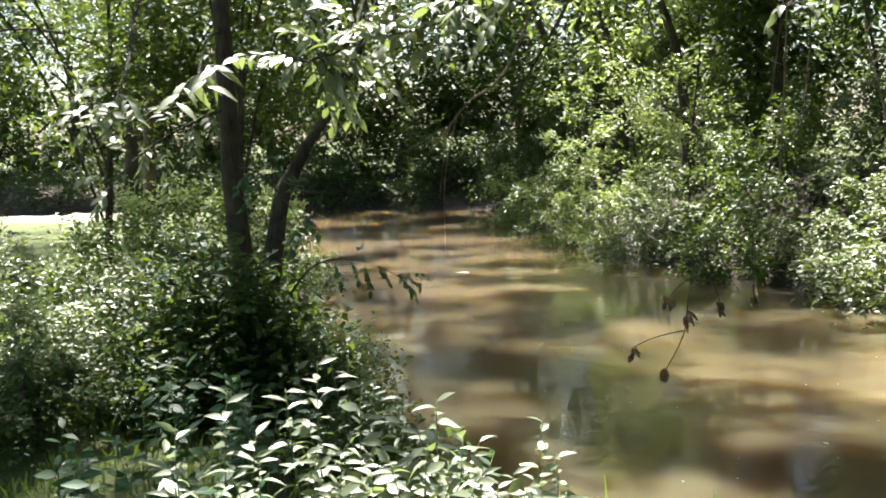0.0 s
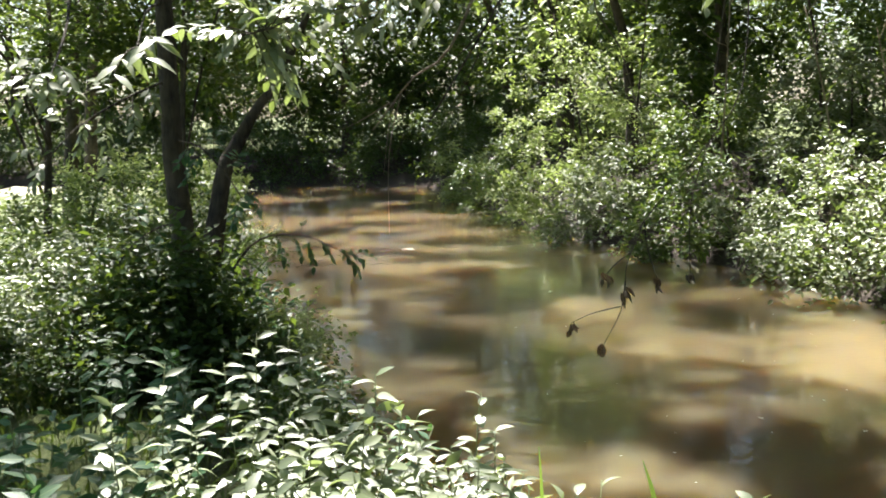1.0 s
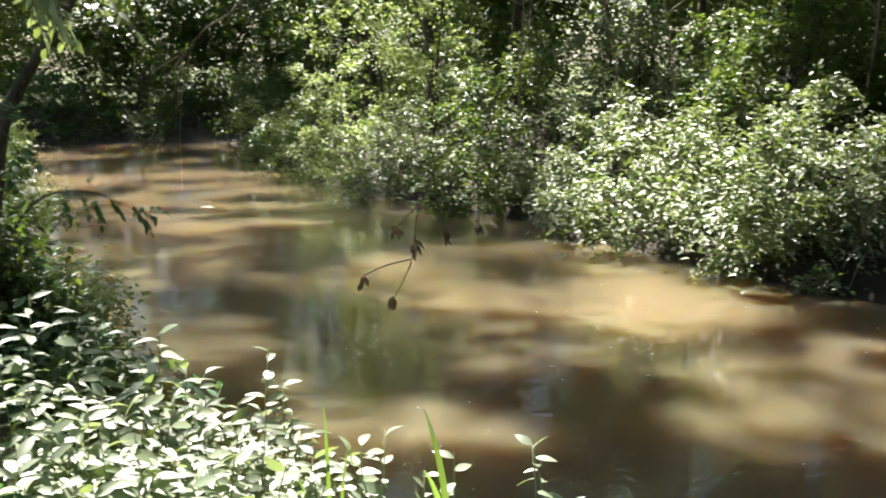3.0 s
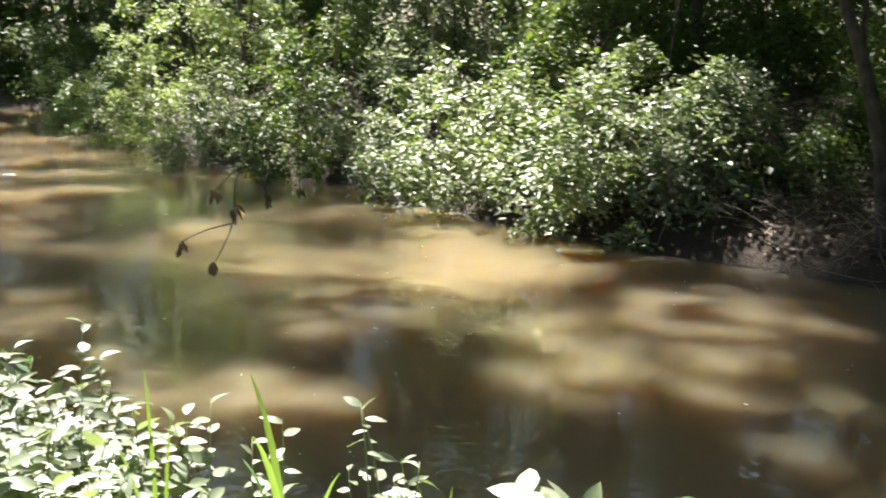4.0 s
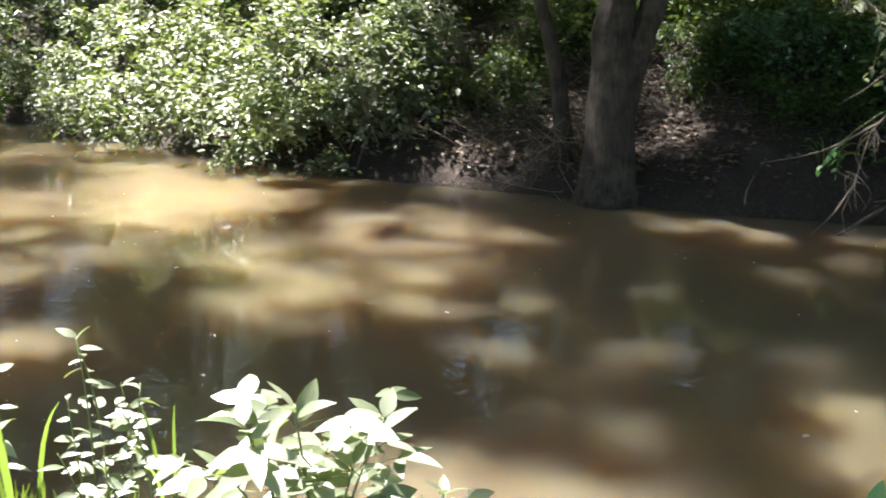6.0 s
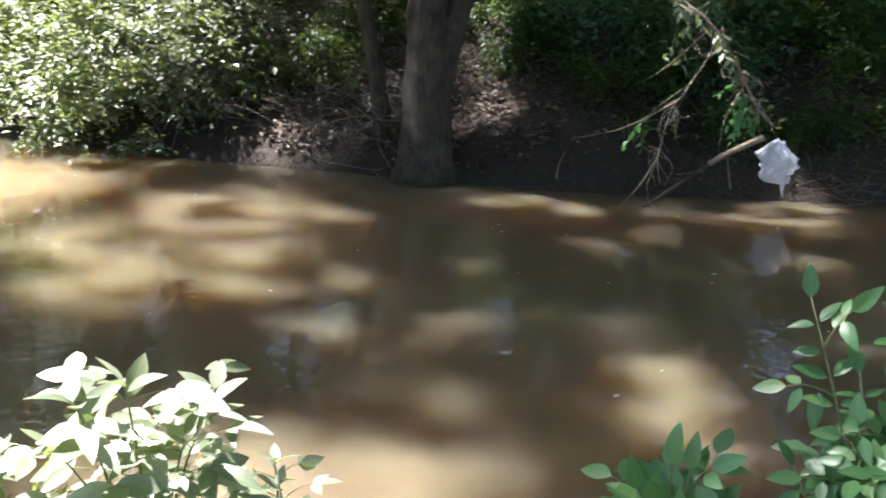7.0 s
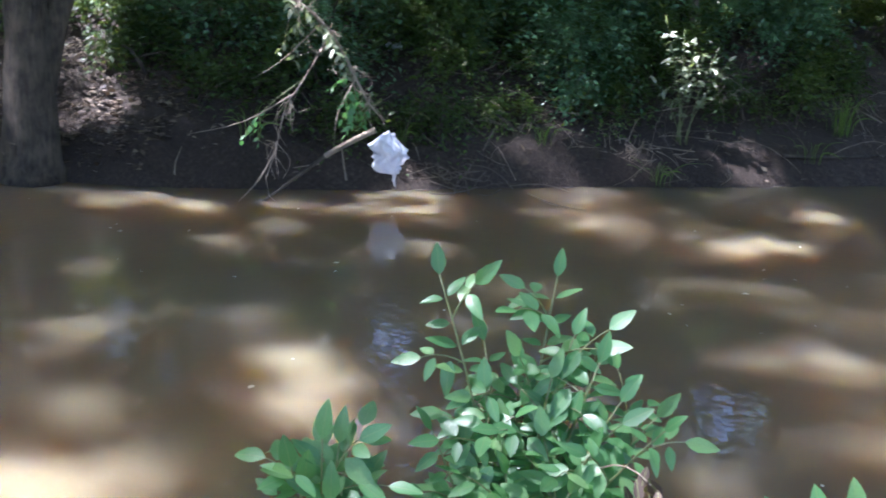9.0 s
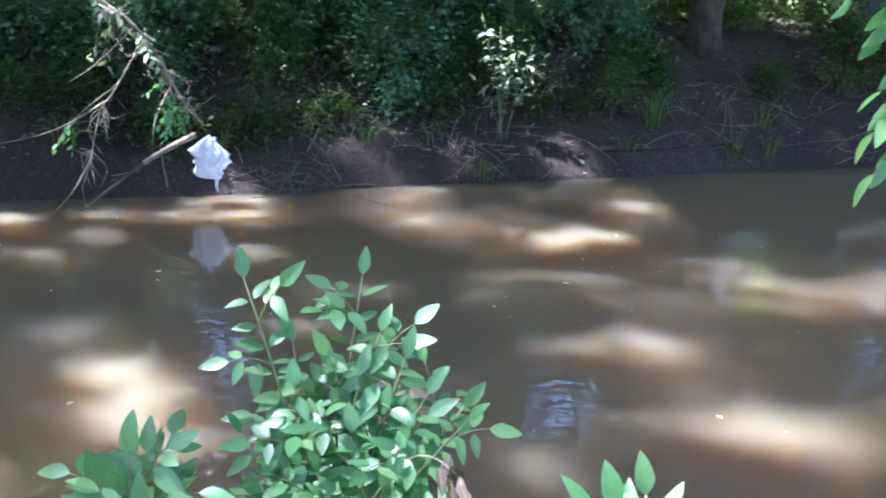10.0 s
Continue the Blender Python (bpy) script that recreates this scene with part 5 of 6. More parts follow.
BLADE = leaf_material("grass_blade", [(0.0, (0.08, 0.17, 0.03)), (1.0, (0.16, 0.26, 0.06))], 0.4, 0.4, (0.34, 0.5, 0.06), island=False)
tall_grass((0.70, 2.60), [((0.62, 2.70, 1.33), 0.012), ((0.57, 2.46, 1.26), 0.012), ((0.80, 2.55, 1.10), 0.008), ((0.62, 2.86, 1.05), 0.008)], "tuft of tall grass with broad sunlit green blades")
tall_grass((0.40, 2.92), [((0.39, 2.95, 1.30), 0.007), ((0.46, 2.98, 1.16), 0.006), ((0.30, 2.9, 1.12), 0.006)], "tuft of narrow upright grass blades")
tall_grass((0.98, 2.32), [((1.02, 2.36, 1.10), 0.006), ((0.94, 2.40, 1.12), 0.006), ((1.14, 2.2, 0.95), 0.006), ((0.88, 2.22, 1.02), 0.006)], "tuft of arching narrow grass blades")
for gx, gy in [(-1.9, 12.6), (-1.75, 12.0), (-2.1, 13.6), (-1.5, 11.2), (-2.3, 14.4)]:
    tall_grass((gx, gy), [((gx + rng.normal() * 0.22, gy + rng.normal() * 0.22, float(height(gx, gy)) + rng.uniform(0.35, 0.75)), 0.009) for _ in range(22)], "tuft of arching green grass on the bank")


for gx, gy in FRINGE:
    for k in range(2):
        hx, hy = gx + rng.normal() * 0.12 + 0.12, gy + rng.normal() * 0.3
        tall_grass((hx, hy), [((hx - rng.uniform(0.05, 0.4), hy + rng.normal() * 0.25, rng.uniform(0.06, 0.42)), 0.013) for _ in range(11)], "tuft of pale grass drooping over the far waterline")
for gx, gy, gh, n in [(12.2, 0.75, 0.42, 34), (12.31, -0.16, 0.26, 14), (12.6, -0.5, 0.22, 12), (11.5, 0.95, 0.2, 10), (10.25, 2.2, 0.22, 18), (13.0, -0.4, 0.3, 14), (8.2, 5.4, 0.3, 18), (9.0, 4.3, 0.22, 14), (9.9, 3.25, 0.2, 12), (12.0, 1.5, 0.25, 12)]:
    gz = float(height(gx, gy))
    tall_grass((gx, gy), [((gx + rng.normal() * 0.16 - 0.06, gy + rng.normal() * 0.18, gz + gh * rng.uniform(0.4, 1.1)), 0.007) for _ in range(n)], "tuft of shaded green grass on the dirt bank")


# ---------- overhanging and hanging branches ----------
def leafy_branch(way, r0, twigs, meshes, length, per_twig, label, name="overhanging_branch", mat=None):
    """A branch and its twigs with single leaves. All in the world; twigs: (where along, end)."""
    way = along(way, 14)
    root = thing(name, way[0], label, "branch")
    way = way - way[0]
    base = Vector(root.location)
    stem_part(root, way, r0, 0.003, mat or BARK, "bough", 7)
    for at, end in twigs:
        a = np.array([np.interp(at, np.linspace(0, 1, 14), way[:, n]) for n in range(3)])
        t = bend(a, np.array(end) - np.array(base), (0, 0, 0.03), 6)
        twig = stem_part(root, t, 0.003, 0.0012, mat or BARK, "twig", 5)
        d = unit(t[-1] - t[0])
        flat = unit(np.cross(d, (0, 0, 1.0)))
        for k in range(per_twig):
            f = 0.25 + 0.75 * (k + 0.7) / per_twig
            pos = np.array([np.interp(f, np.linspace(0, 1, 6), t[:, n]) for n in range(3)])
            hand = 1 if k % 2 else -1
            set_leaf(twig, meshes, pos, d * 0.6 + flat * hand * 0.8 + rng.normal(size=3) * 0.25 - [0, 0, 0.25], np.array([0, -0.55, 0.9]) + rng.normal(size=3) * 0.35, length * rng.uniform(0.7, 1.15))
    return root


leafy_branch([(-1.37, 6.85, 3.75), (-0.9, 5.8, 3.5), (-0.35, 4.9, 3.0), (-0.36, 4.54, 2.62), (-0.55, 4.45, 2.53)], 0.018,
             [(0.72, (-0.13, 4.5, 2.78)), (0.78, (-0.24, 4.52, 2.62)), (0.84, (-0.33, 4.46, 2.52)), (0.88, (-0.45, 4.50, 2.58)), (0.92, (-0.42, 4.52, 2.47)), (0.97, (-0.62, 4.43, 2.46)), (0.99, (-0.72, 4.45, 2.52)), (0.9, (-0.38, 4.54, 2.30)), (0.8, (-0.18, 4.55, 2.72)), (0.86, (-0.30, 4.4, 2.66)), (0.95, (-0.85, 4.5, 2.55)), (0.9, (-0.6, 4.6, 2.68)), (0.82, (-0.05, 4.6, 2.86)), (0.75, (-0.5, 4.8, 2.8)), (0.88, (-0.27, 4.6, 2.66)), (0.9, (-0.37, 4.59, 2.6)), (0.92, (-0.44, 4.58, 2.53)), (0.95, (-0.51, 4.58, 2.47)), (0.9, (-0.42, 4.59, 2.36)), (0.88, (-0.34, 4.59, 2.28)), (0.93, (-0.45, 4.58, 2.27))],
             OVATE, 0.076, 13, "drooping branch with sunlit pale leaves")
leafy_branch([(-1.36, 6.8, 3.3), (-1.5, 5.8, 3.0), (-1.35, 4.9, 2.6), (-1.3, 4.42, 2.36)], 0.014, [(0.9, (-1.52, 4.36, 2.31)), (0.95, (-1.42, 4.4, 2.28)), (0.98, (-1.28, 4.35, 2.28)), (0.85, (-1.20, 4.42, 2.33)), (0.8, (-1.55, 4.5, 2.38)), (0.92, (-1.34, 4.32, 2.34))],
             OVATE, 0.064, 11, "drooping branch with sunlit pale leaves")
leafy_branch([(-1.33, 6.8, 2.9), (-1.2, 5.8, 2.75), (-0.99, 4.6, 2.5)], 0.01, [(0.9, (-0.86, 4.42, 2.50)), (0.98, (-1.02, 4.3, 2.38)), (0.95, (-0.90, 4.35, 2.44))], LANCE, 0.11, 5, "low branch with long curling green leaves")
# side branches of one tree: sun painted pale, shade painted dark
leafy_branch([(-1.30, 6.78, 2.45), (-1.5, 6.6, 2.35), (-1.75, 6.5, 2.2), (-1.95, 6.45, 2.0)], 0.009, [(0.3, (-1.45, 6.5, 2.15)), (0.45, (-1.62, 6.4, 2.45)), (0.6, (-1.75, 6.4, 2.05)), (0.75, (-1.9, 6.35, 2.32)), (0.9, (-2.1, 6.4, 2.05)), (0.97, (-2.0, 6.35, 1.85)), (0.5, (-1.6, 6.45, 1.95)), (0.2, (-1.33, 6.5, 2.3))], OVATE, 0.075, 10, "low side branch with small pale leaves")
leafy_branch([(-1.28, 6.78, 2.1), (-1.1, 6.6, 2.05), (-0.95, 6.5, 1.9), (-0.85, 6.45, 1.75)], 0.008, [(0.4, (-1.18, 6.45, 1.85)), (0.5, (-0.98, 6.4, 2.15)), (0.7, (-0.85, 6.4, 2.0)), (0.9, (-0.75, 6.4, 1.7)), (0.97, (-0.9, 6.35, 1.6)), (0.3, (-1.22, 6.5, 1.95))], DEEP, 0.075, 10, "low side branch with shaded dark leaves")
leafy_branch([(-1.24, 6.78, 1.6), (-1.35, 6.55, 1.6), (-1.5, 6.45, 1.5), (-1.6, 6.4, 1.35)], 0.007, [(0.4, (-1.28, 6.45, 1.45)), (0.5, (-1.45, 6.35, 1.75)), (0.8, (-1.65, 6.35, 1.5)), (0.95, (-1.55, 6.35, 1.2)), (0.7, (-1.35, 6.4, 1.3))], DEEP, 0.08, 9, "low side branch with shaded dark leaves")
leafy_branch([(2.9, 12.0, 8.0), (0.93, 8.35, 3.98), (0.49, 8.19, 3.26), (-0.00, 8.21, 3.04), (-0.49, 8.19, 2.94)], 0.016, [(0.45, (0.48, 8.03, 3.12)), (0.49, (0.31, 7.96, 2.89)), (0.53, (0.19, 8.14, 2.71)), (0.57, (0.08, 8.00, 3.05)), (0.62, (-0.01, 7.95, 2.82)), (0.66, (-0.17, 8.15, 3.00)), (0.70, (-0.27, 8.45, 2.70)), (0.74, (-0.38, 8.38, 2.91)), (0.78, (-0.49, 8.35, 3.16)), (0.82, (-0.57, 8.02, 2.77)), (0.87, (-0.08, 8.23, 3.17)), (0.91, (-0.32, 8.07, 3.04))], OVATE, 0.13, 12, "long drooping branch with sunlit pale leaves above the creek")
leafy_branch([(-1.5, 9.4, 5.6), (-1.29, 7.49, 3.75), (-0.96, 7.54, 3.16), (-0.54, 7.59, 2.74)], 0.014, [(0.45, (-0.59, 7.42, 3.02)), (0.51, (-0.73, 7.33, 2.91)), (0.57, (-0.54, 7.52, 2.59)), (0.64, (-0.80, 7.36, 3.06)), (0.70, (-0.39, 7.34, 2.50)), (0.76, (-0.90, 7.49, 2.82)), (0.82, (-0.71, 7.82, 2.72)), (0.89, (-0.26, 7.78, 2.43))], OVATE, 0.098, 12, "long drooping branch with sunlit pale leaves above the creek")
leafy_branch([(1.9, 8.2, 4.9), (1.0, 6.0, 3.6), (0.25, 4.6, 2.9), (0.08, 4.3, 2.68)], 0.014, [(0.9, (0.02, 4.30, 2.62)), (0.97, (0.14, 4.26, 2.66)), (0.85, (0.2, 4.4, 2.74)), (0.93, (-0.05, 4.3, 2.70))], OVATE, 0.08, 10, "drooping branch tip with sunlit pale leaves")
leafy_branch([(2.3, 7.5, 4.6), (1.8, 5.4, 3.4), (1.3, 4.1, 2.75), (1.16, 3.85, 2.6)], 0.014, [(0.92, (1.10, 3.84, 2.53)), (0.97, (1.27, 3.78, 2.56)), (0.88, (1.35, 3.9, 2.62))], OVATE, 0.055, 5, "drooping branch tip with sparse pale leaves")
leafy_branch([(2.76, -0.98, 0.62), (2.78, -0.85, 1.4), (2.76, -0.72, 2.1), (2.74, -0.6, 2.45)], 0.014,
             [(0.75, (2.72, -0.52, 2.03)), (0.85, (2.72, -0.44, 2.12)), (0.9, (2.70, -0.38, 2.20)), (0.68, (2.71, -0.54, 1.90)), (0.62, (2.72, -0.54, 1.80)), (0.55, (2.71, -0.55, 1.70)), (0.8, (2.68, -0.60, 2.08)), (0.72, (2.66, -0.62, 1.95)), (0.65, (2.68, -0.64, 1.85))],
             FRESH, 0.09, 6, "sapling with large drooping fresh green leaves", "sapling", STEM)


def bare_branch(way, r0, twigs, label, mat=None, name="bare_branch", tips=0):
    """A leafless branch; twigs: ways of world points; tips: withered leaves at the twigs' ends."""
    way = along(way, 16)
    root = thing(name, way[0], label, "branch")
    o = way[0]
    stem_part(root, way - o, r0, r0 * 0.25, mat or TWIG, "bough", 7)
    for t in twigs:
        t = along(t, 9) - o
        twig = stem_part(root, t, max(r0 * 0.35, 0.0035), 0.0015, mat or TWIG, "twig", 5)
        for _ in range(tips):
            set_leaf(twig, DEAD, t[-1] + rng.normal(size=3) * 0.012, (rng.normal() * 0.4, rng.normal() * 0.4, -1), rng.normal(size=3), 0.05 * rng.uniform(0.7, 1.3), "curled dry leaf")
    return root


bare_branch([(2.9, 12.2, 8.6), (2.4, 8.2, 5.6), (1.75, 5.5, 3.4), (1.62, 5.06, 2.4), (1.44, 4.9, 2.09), (1.06, 4.64, 1.74), (0.96, 4.51, 1.60)], 0.006,
            [[(1.06, 4.64, 1.74), (0.96, 4.51, 1.58), (0.95, 4.51, 1.46)], [(0.95, 4.51, 1.5), (0.93, 4.51, 1.38), (0.86, 4.52, 1.24)], [(0.98, 4.53, 1.62), (0.92, 4.52, 1.58), (0.87, 4.52, 1.53)], [(1.06, 4.64, 1.74), (1.06, 4.59, 1.63), (1.10, 4.58, 1.49)],
             [(1.40, 4.88, 2.05), (1.28, 4.73, 1.79), (1.28, 4.74, 1.48)], [(0.93, 4.51, 1.40), (0.82, 4.54, 1.37), (0.73, 4.55, 1.33)]], "dead hanging twigs with a few curled brown leaves", BARK, tips=6)
bare_branch([(2.7, 12.6, 8.4), (2.0, 9.4, 5.4), (1.1, 6.6, 3.7), (0.67, 5.97, 2.9), (0.34, 6.0, 2.36), (0.21, 6.0, 2.16)], 0.014, [[(0.53, 5.98, 2.65), (0.31, 6.3, 2.45), (0.04, 6.6, 2.28)], [(0.67, 5.97, 2.9), (0.5, 5.9, 2.55), (0.38, 5.95, 2.3)]], "dark bare branch hanging over the water", BARK)
bare_branch([(2.2, 12.8, 7.6), (1.2, 10.4, 4.4), (0.55, 8.95, 2.82), (0.18, 8.97, 2.48), (-0.14, 8.96, 2.09)], 0.02, [[(0.18, 8.97, 2.48), (0.02, 9.0, 2.26), (-0.07, 8.97, 1.73)], [(0.1, 8.97, 2.4), (-0.02, 9.0, 1.9), (-0.04, 9.01, 1.25)], [(0.0, 8.97, 2.3), (-0.25, 9.0, 2.16), (-0.4, 9.05, 2.1)]], "pale bare branch drooping over the creek", DEADWOOD)
bare_branch([(3.2, 12.4, 7.8), (2.4, 9.6, 4.6), (1.62, 8.86, 3.21), (1.82, 8.82, 2.64), (2.01, 8.78, 1.89)], 0.012, [[(1.7, 8.85, 3.0), (1.5, 8.8, 2.5), (1.42, 8.8, 2.0)], [(1.9, 8.8, 2.4), (2.2, 8.8, 2.2), (2.4, 8.8, 1.7)]], "thin bare twigs hanging above the creek")
leafy_branch([(-1.5, 9.1, 0.7), (-1.15, 9.1, 1.2), (-0.75, 9.08, 1.26), (-0.45, 9.09, 1.12)], 0.014, [(0.6, (-0.76, 9.08, 1.08)), (0.7, (-0.66, 9.06, 1.0)), (0.8, (-0.52, 9.09, 1.06)), (0.92, (-0.26, 9.1, 1.02)), (0.98, (-0.16, 9.08, 1.06)), (0.66, (-0.72, 9.08, 1.36)), (0.5, (-0.9, 9.08, 1.02)), (0.96, (-0.30, 9.05, 0.94))], DEEP, 0.075, 12, "low dark branch reaching over the water")

# ---------- the far bank's fallen branch, bag, bottle and litter ----------
bare_branch([(6.9, 6.6, 4.4), (7.3, 5.7, 3.0), (7.66, 5.05, 1.95), (7.85, 4.80, 1.66), (7.97, 4.55, 1.45), (8.06, 4.38, 1.18), (8.16, 4.21, 0.82), (8.24, 4.08, 0.66)], 0.026,
            [[(8.0, 4.5, 1.35), (7.64, 4.51, 1.02), (7.56, 4.64, 0.79), (7.53, 4.69, 0.46), (7.48, 4.77, 0.13), (7.55, 4.67, -0.02)], [(7.53, 4.69, 0.46), (7.45, 4.80, 0.2), (7.30, 4.9, 0.02)], [(7.6, 4.58, 0.9), (7.38, 4.92, 0.66), (7.13, 5.28, 0.55)], [(7.97, 4.55, 1.45), (7.7, 4.75, 1.15), (7.5, 4.9, 1.0)],
             [(8.1, 4.3, 1.0), (8.0, 4.4, 0.7), (7.98, 4.42, 0.4)], [(8.1, 4.3, 1.1), (8.2, 4.35, 0.9), (8.35, 4.2, 0.85)]], "broken pale dead branch hanging down the far bank into the water", DEADWOOD, "fallen_branch")
leafy_branch([(7.68, 5.05, 1.98), (7.84, 4.82, 1.68), (8.05, 4.5, 1.35), (8.16, 4.22, 0.85)], 0.006, [(0.5, (7.61, 4.75, 1.20)), (0.45, (7.68, 4.64, 1.14)), (0.4, (7.86, 4.55, 1.42)), (0.6, (7.86, 4.36, 1.22)), (0.65, (7.98, 4.30, 1.02)), (0.7, (8.12, 4.30, 0.98)), (0.3, (7.74, 4.70, 1.52)), (0.55, (7.95, 4.46, 1.30)), (0.25, (7.62, 4.9, 1.7))], OVATE, 0.085, 9, "vine with sunlit pale leaves on a broken branch", "vine", STEM)
leafy_branch([(7.95, 4.62, 1.5), (8.02, 4.48, 1.25), (8.12, 4.28, 0.95), (8.18, 4.18, 0.72)], 0.005, [(0.8, (7.98, 4.24, 0.72)), (0.7, (7.92, 4.30, 0.80)), (0.9, (8.06, 4.20, 0.60)), (0.75, (8.0, 4.36, 0.66)), (0.6, (7.9, 4.42, 0.92)), (0.85, (7.92, 4.28, 0.55))], FRESH, 0.08, 8, "leafy green vine on a broken branch", "vine", STEM)
leafy_branch([(7.64, 4.52, 1.02), (7.52, 4.7, 0.85), (7.49, 4.85, 0.7)], 0.004, [(0.6, (7.49, 4.94, 0.55)), (0.8, (7.45, 4.98, 0.48)), (0.9, (7.54, 4.88, 0.46))], FRESH, 0.07, 6, "leafy green vine on a broken branch", "vine", STEM)
for bx, by, bz, n in [(7.72, 5.0, 1.9, 7), (7.88, 4.72, 1.6, 9), (8.0, 4.5, 1.4, 10), (8.1, 4.32, 1.1, 9), (8.18, 4.2, 0.85, 8), (7.58, 4.6, 0.85, 6), (7.53, 4.7, 0.5, 6)]:
    bare_branch([(bx, by, bz), (bx - 0.03, by - 0.02, bz - 0.12), (bx - 0.05, by - 0.06, bz - 0.26)], 0.005,
                [[(bx, by, bz), (bx + rng.normal() * 0.07, by + rng.normal() * 0.07, bz - 0.10 + rng.normal() * 0.06), (bx + rng.normal() * 0.13, by + rng.normal() * 0.13, bz - 0.16 + rng.normal() * 0.12)] for _ in range(n)], "tangle of dry pale twigs hanging on a broken branch", DEADWOOD, "dry_twigs")
log = thing("driftwood", (7.62, 4.74, 0.08), "half-sunken stick of driftwood with a pale broken end", "driftwood")
stem_part(log, bend((-0.15, 0.10, -0.12), (0.36, -0.24, 0.26), (0, 0, 0.0), 6), 0.010, 0.018, BARK, "wet_end", 8)
stem_part(log, bend((0.36, -0.24, 0.26), (0.58, -0.60, 0.50), (0, 0, 0.01), 6), 0.022, 0.026, DEADWOOD, "dry_end", 9)


def plastic_bag():
    """A crumpled thin sack caught on the driftwood: creased skin, a gathered neck and a torn tail."""
    m, n, l, p = material("white_plastic")
    tc = n.new("ShaderNodeTexCoord")
    g = noise_node(n, l, 9.0, 5.0, tc.outputs["Object"], 0.65)
    r = ramp(n, [(0.3, (0.55, 0.58, 0.66)), (0.6, (0.80, 0.82, 0.86))])
    l.new(g.outputs[0], r.inputs[0])
    l.new(r.outputs[0], p.inputs["Base Color"])
    p.inputs["Roughness"].default_value = 0.35
    t = n.new("ShaderNodeBsdfTranslucent")
    t.inputs["Color"].default_value = (0.8, 0.82, 0.88, 1)
    mix = n.new("ShaderNodeMixShader")
    mix.inputs[0].default_value = 0.3
    l.new(p.outputs[0], mix.inputs[1])
    l.new(t.outputs[0], mix.inputs[2])
    l.new(mix.outputs[0], n["Material Output"].inputs["Surface"])
    root = thing("plastic_bag", (8.24, 4.03, 0.22), "crumpled white plastic bag caught on driftwood", "bag")
    a, b = 30, 44
    u, w = np.meshgrid(np.linspace(0, 1, a), np.linspace(0, 2 * np.pi, b, endpoint=False), indexing="ij")
    prof = 0.02 + 0.105 * np.sin(np.pi * np.clip(u * 0.86 + 0.07, 0, 1)) ** 0.6
    crease = 1 + 0.30 * np.abs(np.sin(2 * w + 5 * u)) * np.sin(7 * u + 2) + 0.22 * np.abs(np.sin(4 * w - 7 * u)) - 0.20 * np.abs(np.sin(5 * w + 11 * u)) + 0.08 * np.sin(13 * w + 17 * u)
    x, y, z = prof * crease * np.cos(w) * 0.7, prof * crease * np.sin(w) * 1.2 + 0.02 * np.sin(9 * u), u * 0.30 + 0.035 * np.sin(2 * w + 1) * u + 0.02 * np.abs(np.sin(5 * w)) * u
    i, j = np.meshgrid(np.arange(a - 1), np.arange(b), indexing="ij")
    q = np.stack([i * b + j, i * b + (j + 1) % b, (i + 1) * b + (j + 1) % b, (i + 1) * b + j], -1).reshape(-1, 4)
    body = part("bag_body", mesh_from("bag_body", np.stack([x, y, z], -1).reshape(-1, 3), [q], m, True), root)
    tail = Build()
    s = np.linspace(0, 1, 8)
    c = np.stack([0.01 * np.sin(7 * s), -0.05 - 0.02 * s, 0.05 - 0.17 * s], 1)
    w2 = (0.03 * (1 - 0.7 * s))[:, None] * np.array([[0.3, 1, 0.2]])
    k = np.arange(7)
    tail.add(np.concatenate([c - w2, c + w2 + 0.006 * np.sin(20 * s)[:, None]]), np.stack([k, k + 1, k + 9, k + 8], 1))
    part("torn_tail", tail.mesh("torn_tail", m, True), root)
    return m


PLASTIC = plastic_bag()


def bottle():
    root = thing("bottle", (9.62, 3.42, 0.035), "white plastic bottle lying at the waterline", "bottle")
    prof = [(0.0, 0.0), (0.0, 0.026), (0.01, 0.032), (0.12, 0.033), (0.15, 0.030), (0.18, 0.014), (0.205, 0.012)]
    seg = 18
    v, q = [], []
    for s, r in prof:
        for k in range(seg):
            an = 2 * math.pi * k / seg
            v.append((r * math.cos(an), s, r * math.sin(an)))
    for i in range(len(prof) - 1):
        for k in range(seg):
            q.append((i * seg + k, i * seg + (k + 1) % seg, (i + 1) * seg + (k + 1) % seg, (i + 1) * seg + k))
    part("bottle_body", mesh_from("bottle_body", v, [np.array(q)], PLASTIC, True), root)
    b = Build()
    b.tube([(0, 0.20, 0), (0, 0.205, 0), (0, 0.225, 0), (0, 0.228, 0)], [0.013, 0.0155, 0.0155, 0.012], 14)
    part("cap", b.mesh("cap", plain("cap_white", (0.8, 0.8, 0.8), 0.4), True), root)
    root.rotation_euler = (radians(4), 0, radians(160))


bottle()
scrap = thing("plastic_scrap", (10.13, 4.95, float(height(10.13, 4.95)) + 0.01), "scrap of white plastic on the dirt bank", "litter")
sb = Build()
_u, _w = np.meshgrid(np.linspace(-1, 1, 9), np.linspace(-1, 1, 9), indexing="ij")
_i, _j = np.meshgrid(np.arange(8), np.arange(8), indexing="ij")
sb.add(np.stack([_u * 0.06, _w * 0.07 * (1 - 0.3 * _u), 0.05 + 0.03 * np.sin(4 * _u + 3 * _w) + 0.02 * np.sin(9 * _w)], -1).reshape(-1, 3), np.stack([_i * 9 + _j, (_i + 1) * 9 + _j, (_i + 1) * 9 + _j + 1, _i * 9 + _j + 1], -1).reshape(-1, 4))
part("sheet", sb.mesh("sheet", PLASTIC, True), scrap)

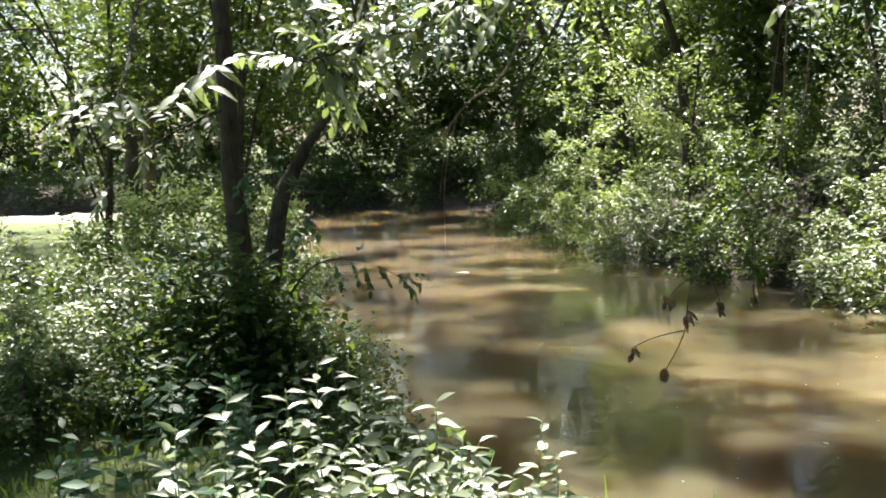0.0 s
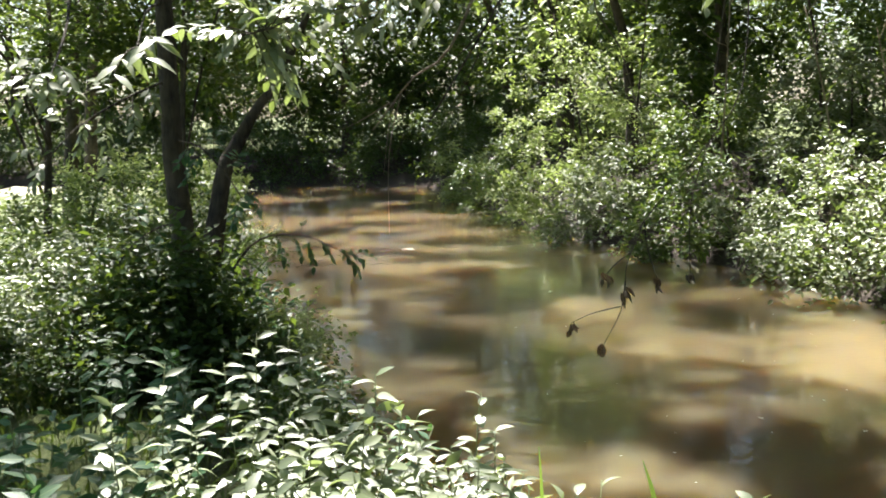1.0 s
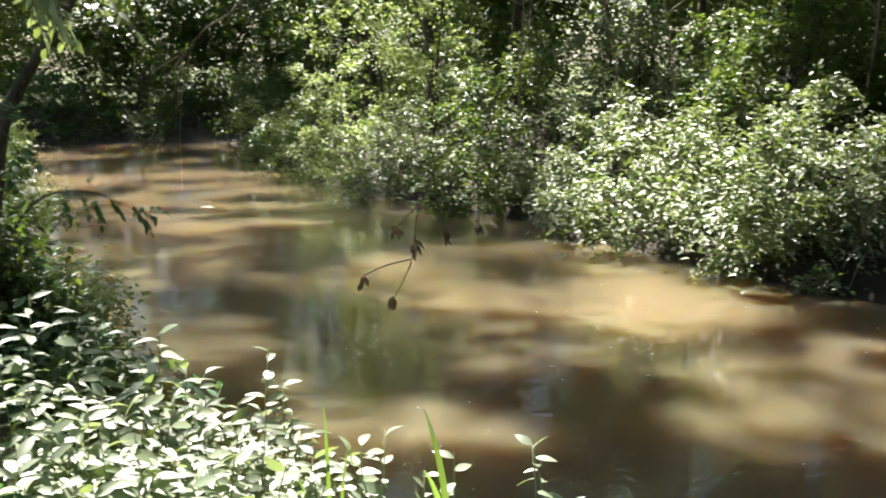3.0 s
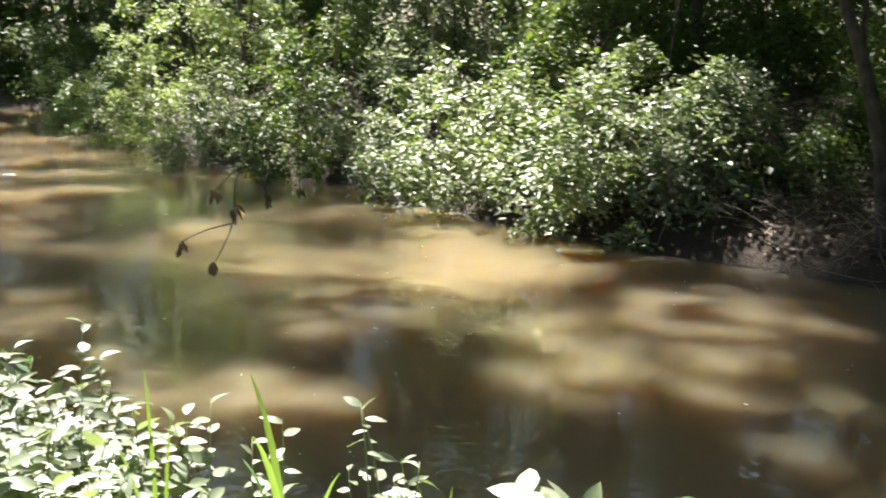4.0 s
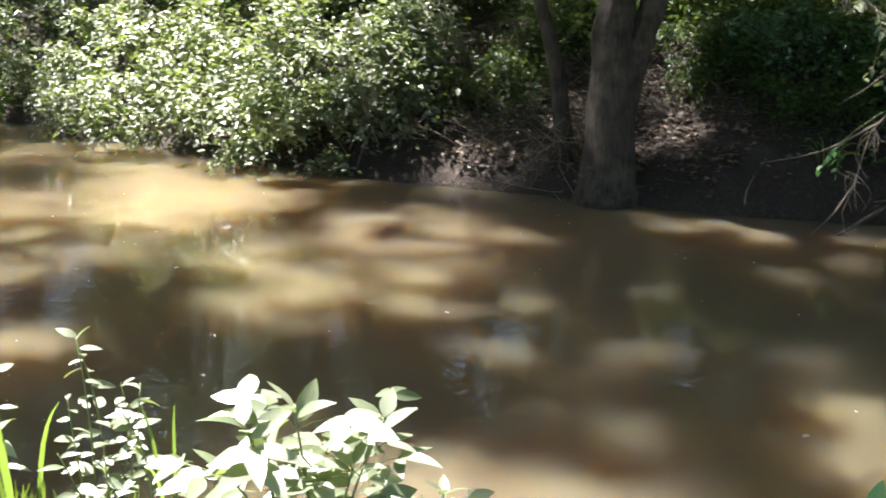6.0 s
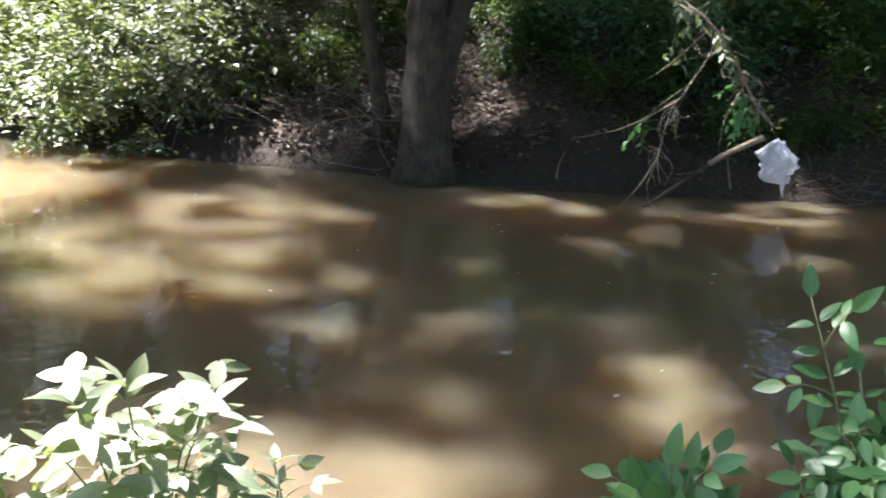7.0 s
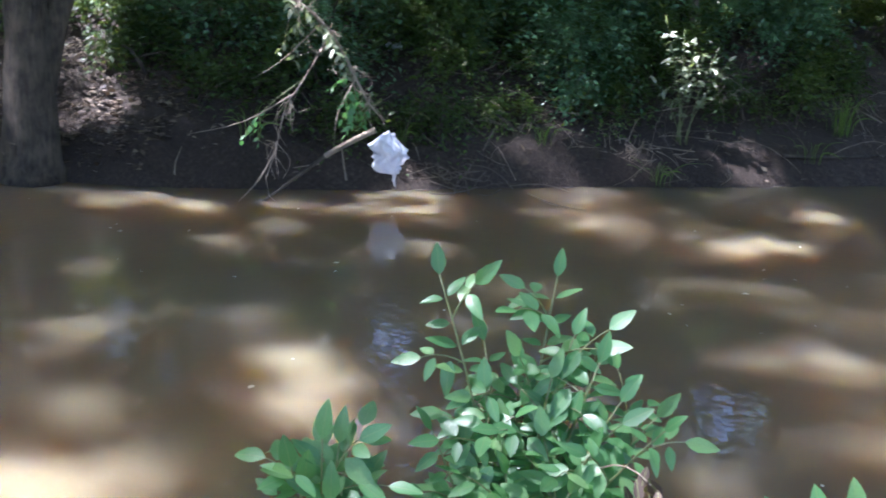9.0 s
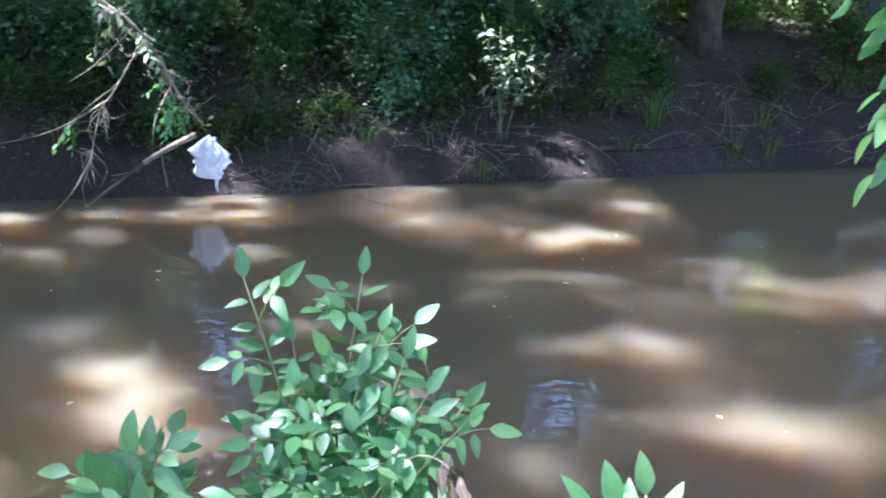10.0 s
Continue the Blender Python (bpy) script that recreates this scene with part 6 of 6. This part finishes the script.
# twigs and flattened reeds washed up against the bank
for place, count, reach, mat, label in [((8.95, 3.72), 46, 0.42, TWIG, "heap of dark washed-up twigs beside a plastic bag"), ((10.32, 2.42), 46, 0.34, DEADWOOD, "heap of pale washed-up reeds at the waterline")]:
    hz = max(float(height(*place)), 0.03)
    heap = thing("twig_heap", (*place, hz), label, "twigs")
    for _ in range(count):
        a = rng.normal(size=3) * (reach * 0.45, reach * 0.6, 0.05) + (0, 0, 0.07)
        e = a + rng.normal(size=3) * (reach * 0.5, reach * 0.6, 0.13)
        stem_part(heap, bend(a, (e[0], e[1], max(e[2], -hz + 0.02)), rng.normal(size=3) * 0.04, 5), 0.0055, 0.002, mat, "twig", 4)
# the bank's shaded undercut ledge, drawn as a dark root-like pole
bare_branch([(11.3, 1.2, 0.26), (11.7, 0.72, 0.25), (12.2, 0.12, 0.27), (12.95, -0.8, 0.27)], 0.022, [[(12.0, 0.35, 0.26), (12.1, 0.1, 0.12), (12.15, 0.0, 0.02)]], "dark pole along the dirt bank, standing for its undercut ledge", BARK, "ledge_line")

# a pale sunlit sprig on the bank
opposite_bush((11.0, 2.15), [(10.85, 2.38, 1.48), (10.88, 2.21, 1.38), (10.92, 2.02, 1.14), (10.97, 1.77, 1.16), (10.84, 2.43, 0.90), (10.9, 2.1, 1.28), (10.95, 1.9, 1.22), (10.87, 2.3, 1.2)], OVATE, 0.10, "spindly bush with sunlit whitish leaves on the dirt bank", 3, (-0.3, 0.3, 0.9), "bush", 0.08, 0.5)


# ---------- litter, grass and sticks ----------
def litter():
    """Dry leaves strewn over the far bank."""
    b = Build()
    n = 26000
    x, y = rng.uniform(5, 17, n), rng.uniform(-5, 15, n)
    df = away(FAR, x, y)
    ok = ~inside(x, y) & (df < away(NEAR, x, y)) & (rng.uniform(size=n) < np.clip(0.15 + df * 0.35, 0, 1))
    x, y = x[ok], y[ok]
    u, w = rng.uniform(6.5, 10.2, 9000), rng.uniform(6.0, 10.5, 9000)
    ok = ~inside(u, w) & (away(FAR, u, w) > 0.12)
    x, y = np.concatenate([x, u[ok]]), np.concatenate([y, w[ok]])
    pos = np.stack([x, y, height(x, y) + 0.015], 1)
    axis = rng.normal(size=pos.shape) * (1, 1, 0.25)
    leaves(b, pos, axis, rng.normal(size=pos.shape) * 0.3 + [0, 0, 1], rng.uniform(0.04, 0.10, len(pos)), 0.26, 0.08)
    m = leaf_material("dry_litter", [(0.0, (0.05, 0.035, 0.022)), (0.5, (0.13, 0.095, 0.06)), (1.0, (0.30, 0.24, 0.17))], 0.08, 0.6, (0.3, 0.2, 0.1))
    tagged(new("leaf_litter", b.mesh("leaf_litter", m)), "dry brown leaves strewn over the dirt bank", "leaf litter", kind="stuff")


litter()


def sticks():
    b = Build()
    for _ in range(90):
        x, y = rng.uniform(6.6, 13.5), rng.uniform(-2, 10.5)
        df = float(away(FAR, np.array(x), np.array(y)))
        if bool(inside(np.array(x), np.array(y))) or df > 3.0:
            continue
        z = float(height(x, y))
        a, ln = rng.uniform(0, 6.28), rng.uniform(0.12, 0.45)
        p = np.array([x, y, z + 0.02])
        e = p + np.array([math.cos(a), math.sin(a), 0]) * ln
        e[2] = max(float(height(e[0], e[1])), 0.0) + rng.uniform(0.02, 0.08)
        b.tube(bend(p, e, rng.normal(size=3) * 0.04, 5), np.linspace(0.009, 0.003, 5), 5)
    tagged(new("fallen_sticks", b.mesh("fallen_sticks", DEADWOOD, True)), "pale dry sticks scattered along the dirt bank", "sticks", kind="stuff")


sticks()


def brushwood(name, label, n, xs, ys, tall, mat, thin=0.006):
    """Thin dead twigs that stand and sprawl over the bank."""
    b = Build()
    done = 0
    while done < n:
        x, y = rng.uniform(*xs), rng.uniform(*ys)
        df = float(away(FAR, np.array(x), np.array(y)))
        if bool(inside(np.array(x), np.array(y))) or df > 1.5:
            continue
        done += 1
        p = np.array([x, y, float(height(x, y)) - 0.01])
        h = tall * rng.uniform(0.25, 1.0)
        e = p + np.array([rng.normal() * 0.35 - 0.25, rng.normal() * 0.35 - 0.15, h])
        e[2] = max(e[2], 0.03)
        r = thin * rng.uniform(0.5, 1.3)
        way = bend(p, e, rng.normal(size=3) * 0.12 + [0, 0, 0.08], 6)
        b.tube(way, np.linspace(r, r * 0.3, 6), 4)
        for _ in range(2):
            a = way[int(rng.integers(2, 5))]
            b.tube(bend(a, a + rng.normal(size=3) * (0.14, 0.14, 0.12), rng.normal(size=3) * 0.02, 4), np.linspace(r * 0.5, r * 0.2, 4), 4)
    tagged(new(name, b.mesh(name, mat, True)), label, "brushwood", kind="stuff")


brushwood("brushwood", "tangle of dead grey-brown twigs at the waterline", 80, (6.2, 8.3), (7.2, 9.6), 0.8, BARK, 0.005)
brushwood("dry_brush", "sprawl of dry pale twigs beside the stout tree", 90, (6.6, 8.8), (7.0, 9.4), 0.4, DEADWOOD, 0.005)
brushwood("dry_stalks", "sparse dry stalks sprawling on the dirt bank", 110, (8.4, 14.5), (-2.5, 5.4), 0.35, DEADWOOD, 0.005)
brushwood("dead_stems", "dead bare stems among the shrubs at the waterline", 120, (4.6, 6.8), (9.2, 15.0), 1.5, BARK_PALE, 0.008)


def grass():
    """Short turf blades on the near bank."""
    b = Build()
    n = 62000
    x, y = rng.uniform(-7, 2.6, n), rng.uniform(-3.5, 14, n)
    dn = away(NEAR, x, y)
    ok = ~inside(x, y) & (dn > 0.15) & (dn < away(FAR, x, y)) & (rng.uniform(size=n) < np.clip(1.5 - np.hypot(x, y) / 14, 0.15, 1))
    x, y = x[ok], y[ok]
    pos = np.stack([x, y, height(x, y) - 0.01], 1)
    axis = rng.normal(size=pos.shape) * (0.45, 0.45, 0.1) + [0, 0, 1]
    leaves(b, pos, axis, rng.normal(size=pos.shape), rng.uniform(0.05, 0.14, len(pos)), 0.055, 0.02)
    tagged(new("grass", b.mesh("grass", leaf_material("turf_blades", [(0.0, (0.03, 0.07, 0.015)), (0.6, (0.06, 0.12, 0.025)), (1.0, (0.15, 0.19, 0.06))], 0.3, 0.45))), "short mown turf with clover", "grass", kind="stuff")


grass()
FLOATS = leaf_mesh("floating_leaf", 0.3, plain("wet_pale_leaf", (0.5, 0.46, 0.34), 0.35), 0.0, 0.15)
for fx, fy, ln in [(4.2, 2.7, 0.05), (3.1, 7.2, 0.05), (2.55, 7.6, 0.06), (5.6, 1.6, 0.04), (6.3, 3.4, 0.05), (5.2, -0.3, 0.05), (7.2, 0.8, 0.05), (4.0, 5.2, 0.04), (1.9, 13.5, 0.07), (0.3, 18.2, 0.28)]:
    fl = tagged(new("floating_leaf", FLOATS), "pale fallen leaf floating on brown water", "leaf")
    fl.matrix_basis = pose(fx, fy, 0.004, 0, 0, rng.uniform(0, 360)) @ Matrix.Diagonal((ln, ln, ln, 1))


def flecks():
    """Seeds and bits of leaf that drift on the creek."""
    b = Build()
    n = 150
    x, y = rng.uniform(1.0, 9.5, n), rng.uniform(-1.0, 13.0, n)
    ok = inside(x, y)
    pos = np.stack([x[ok], y[ok], np.full(ok.sum(), 0.005)], 1)
    leaves(b, pos, rng.normal(size=pos.shape) * (1, 1, 0), rng.normal(size=pos.shape) * 0.15 + [0, 0, 1], rng.uniform(0.010, 0.028, len(pos)), 0.35, 0.06)
    tagged(new("floating_flecks", b.mesh("floating_flecks", plain("pale_fleck", (0.62, 0.60, 0.52), 0.4))), "tiny pale flecks adrift on brown water", "flecks", kind="stuff")


flecks()
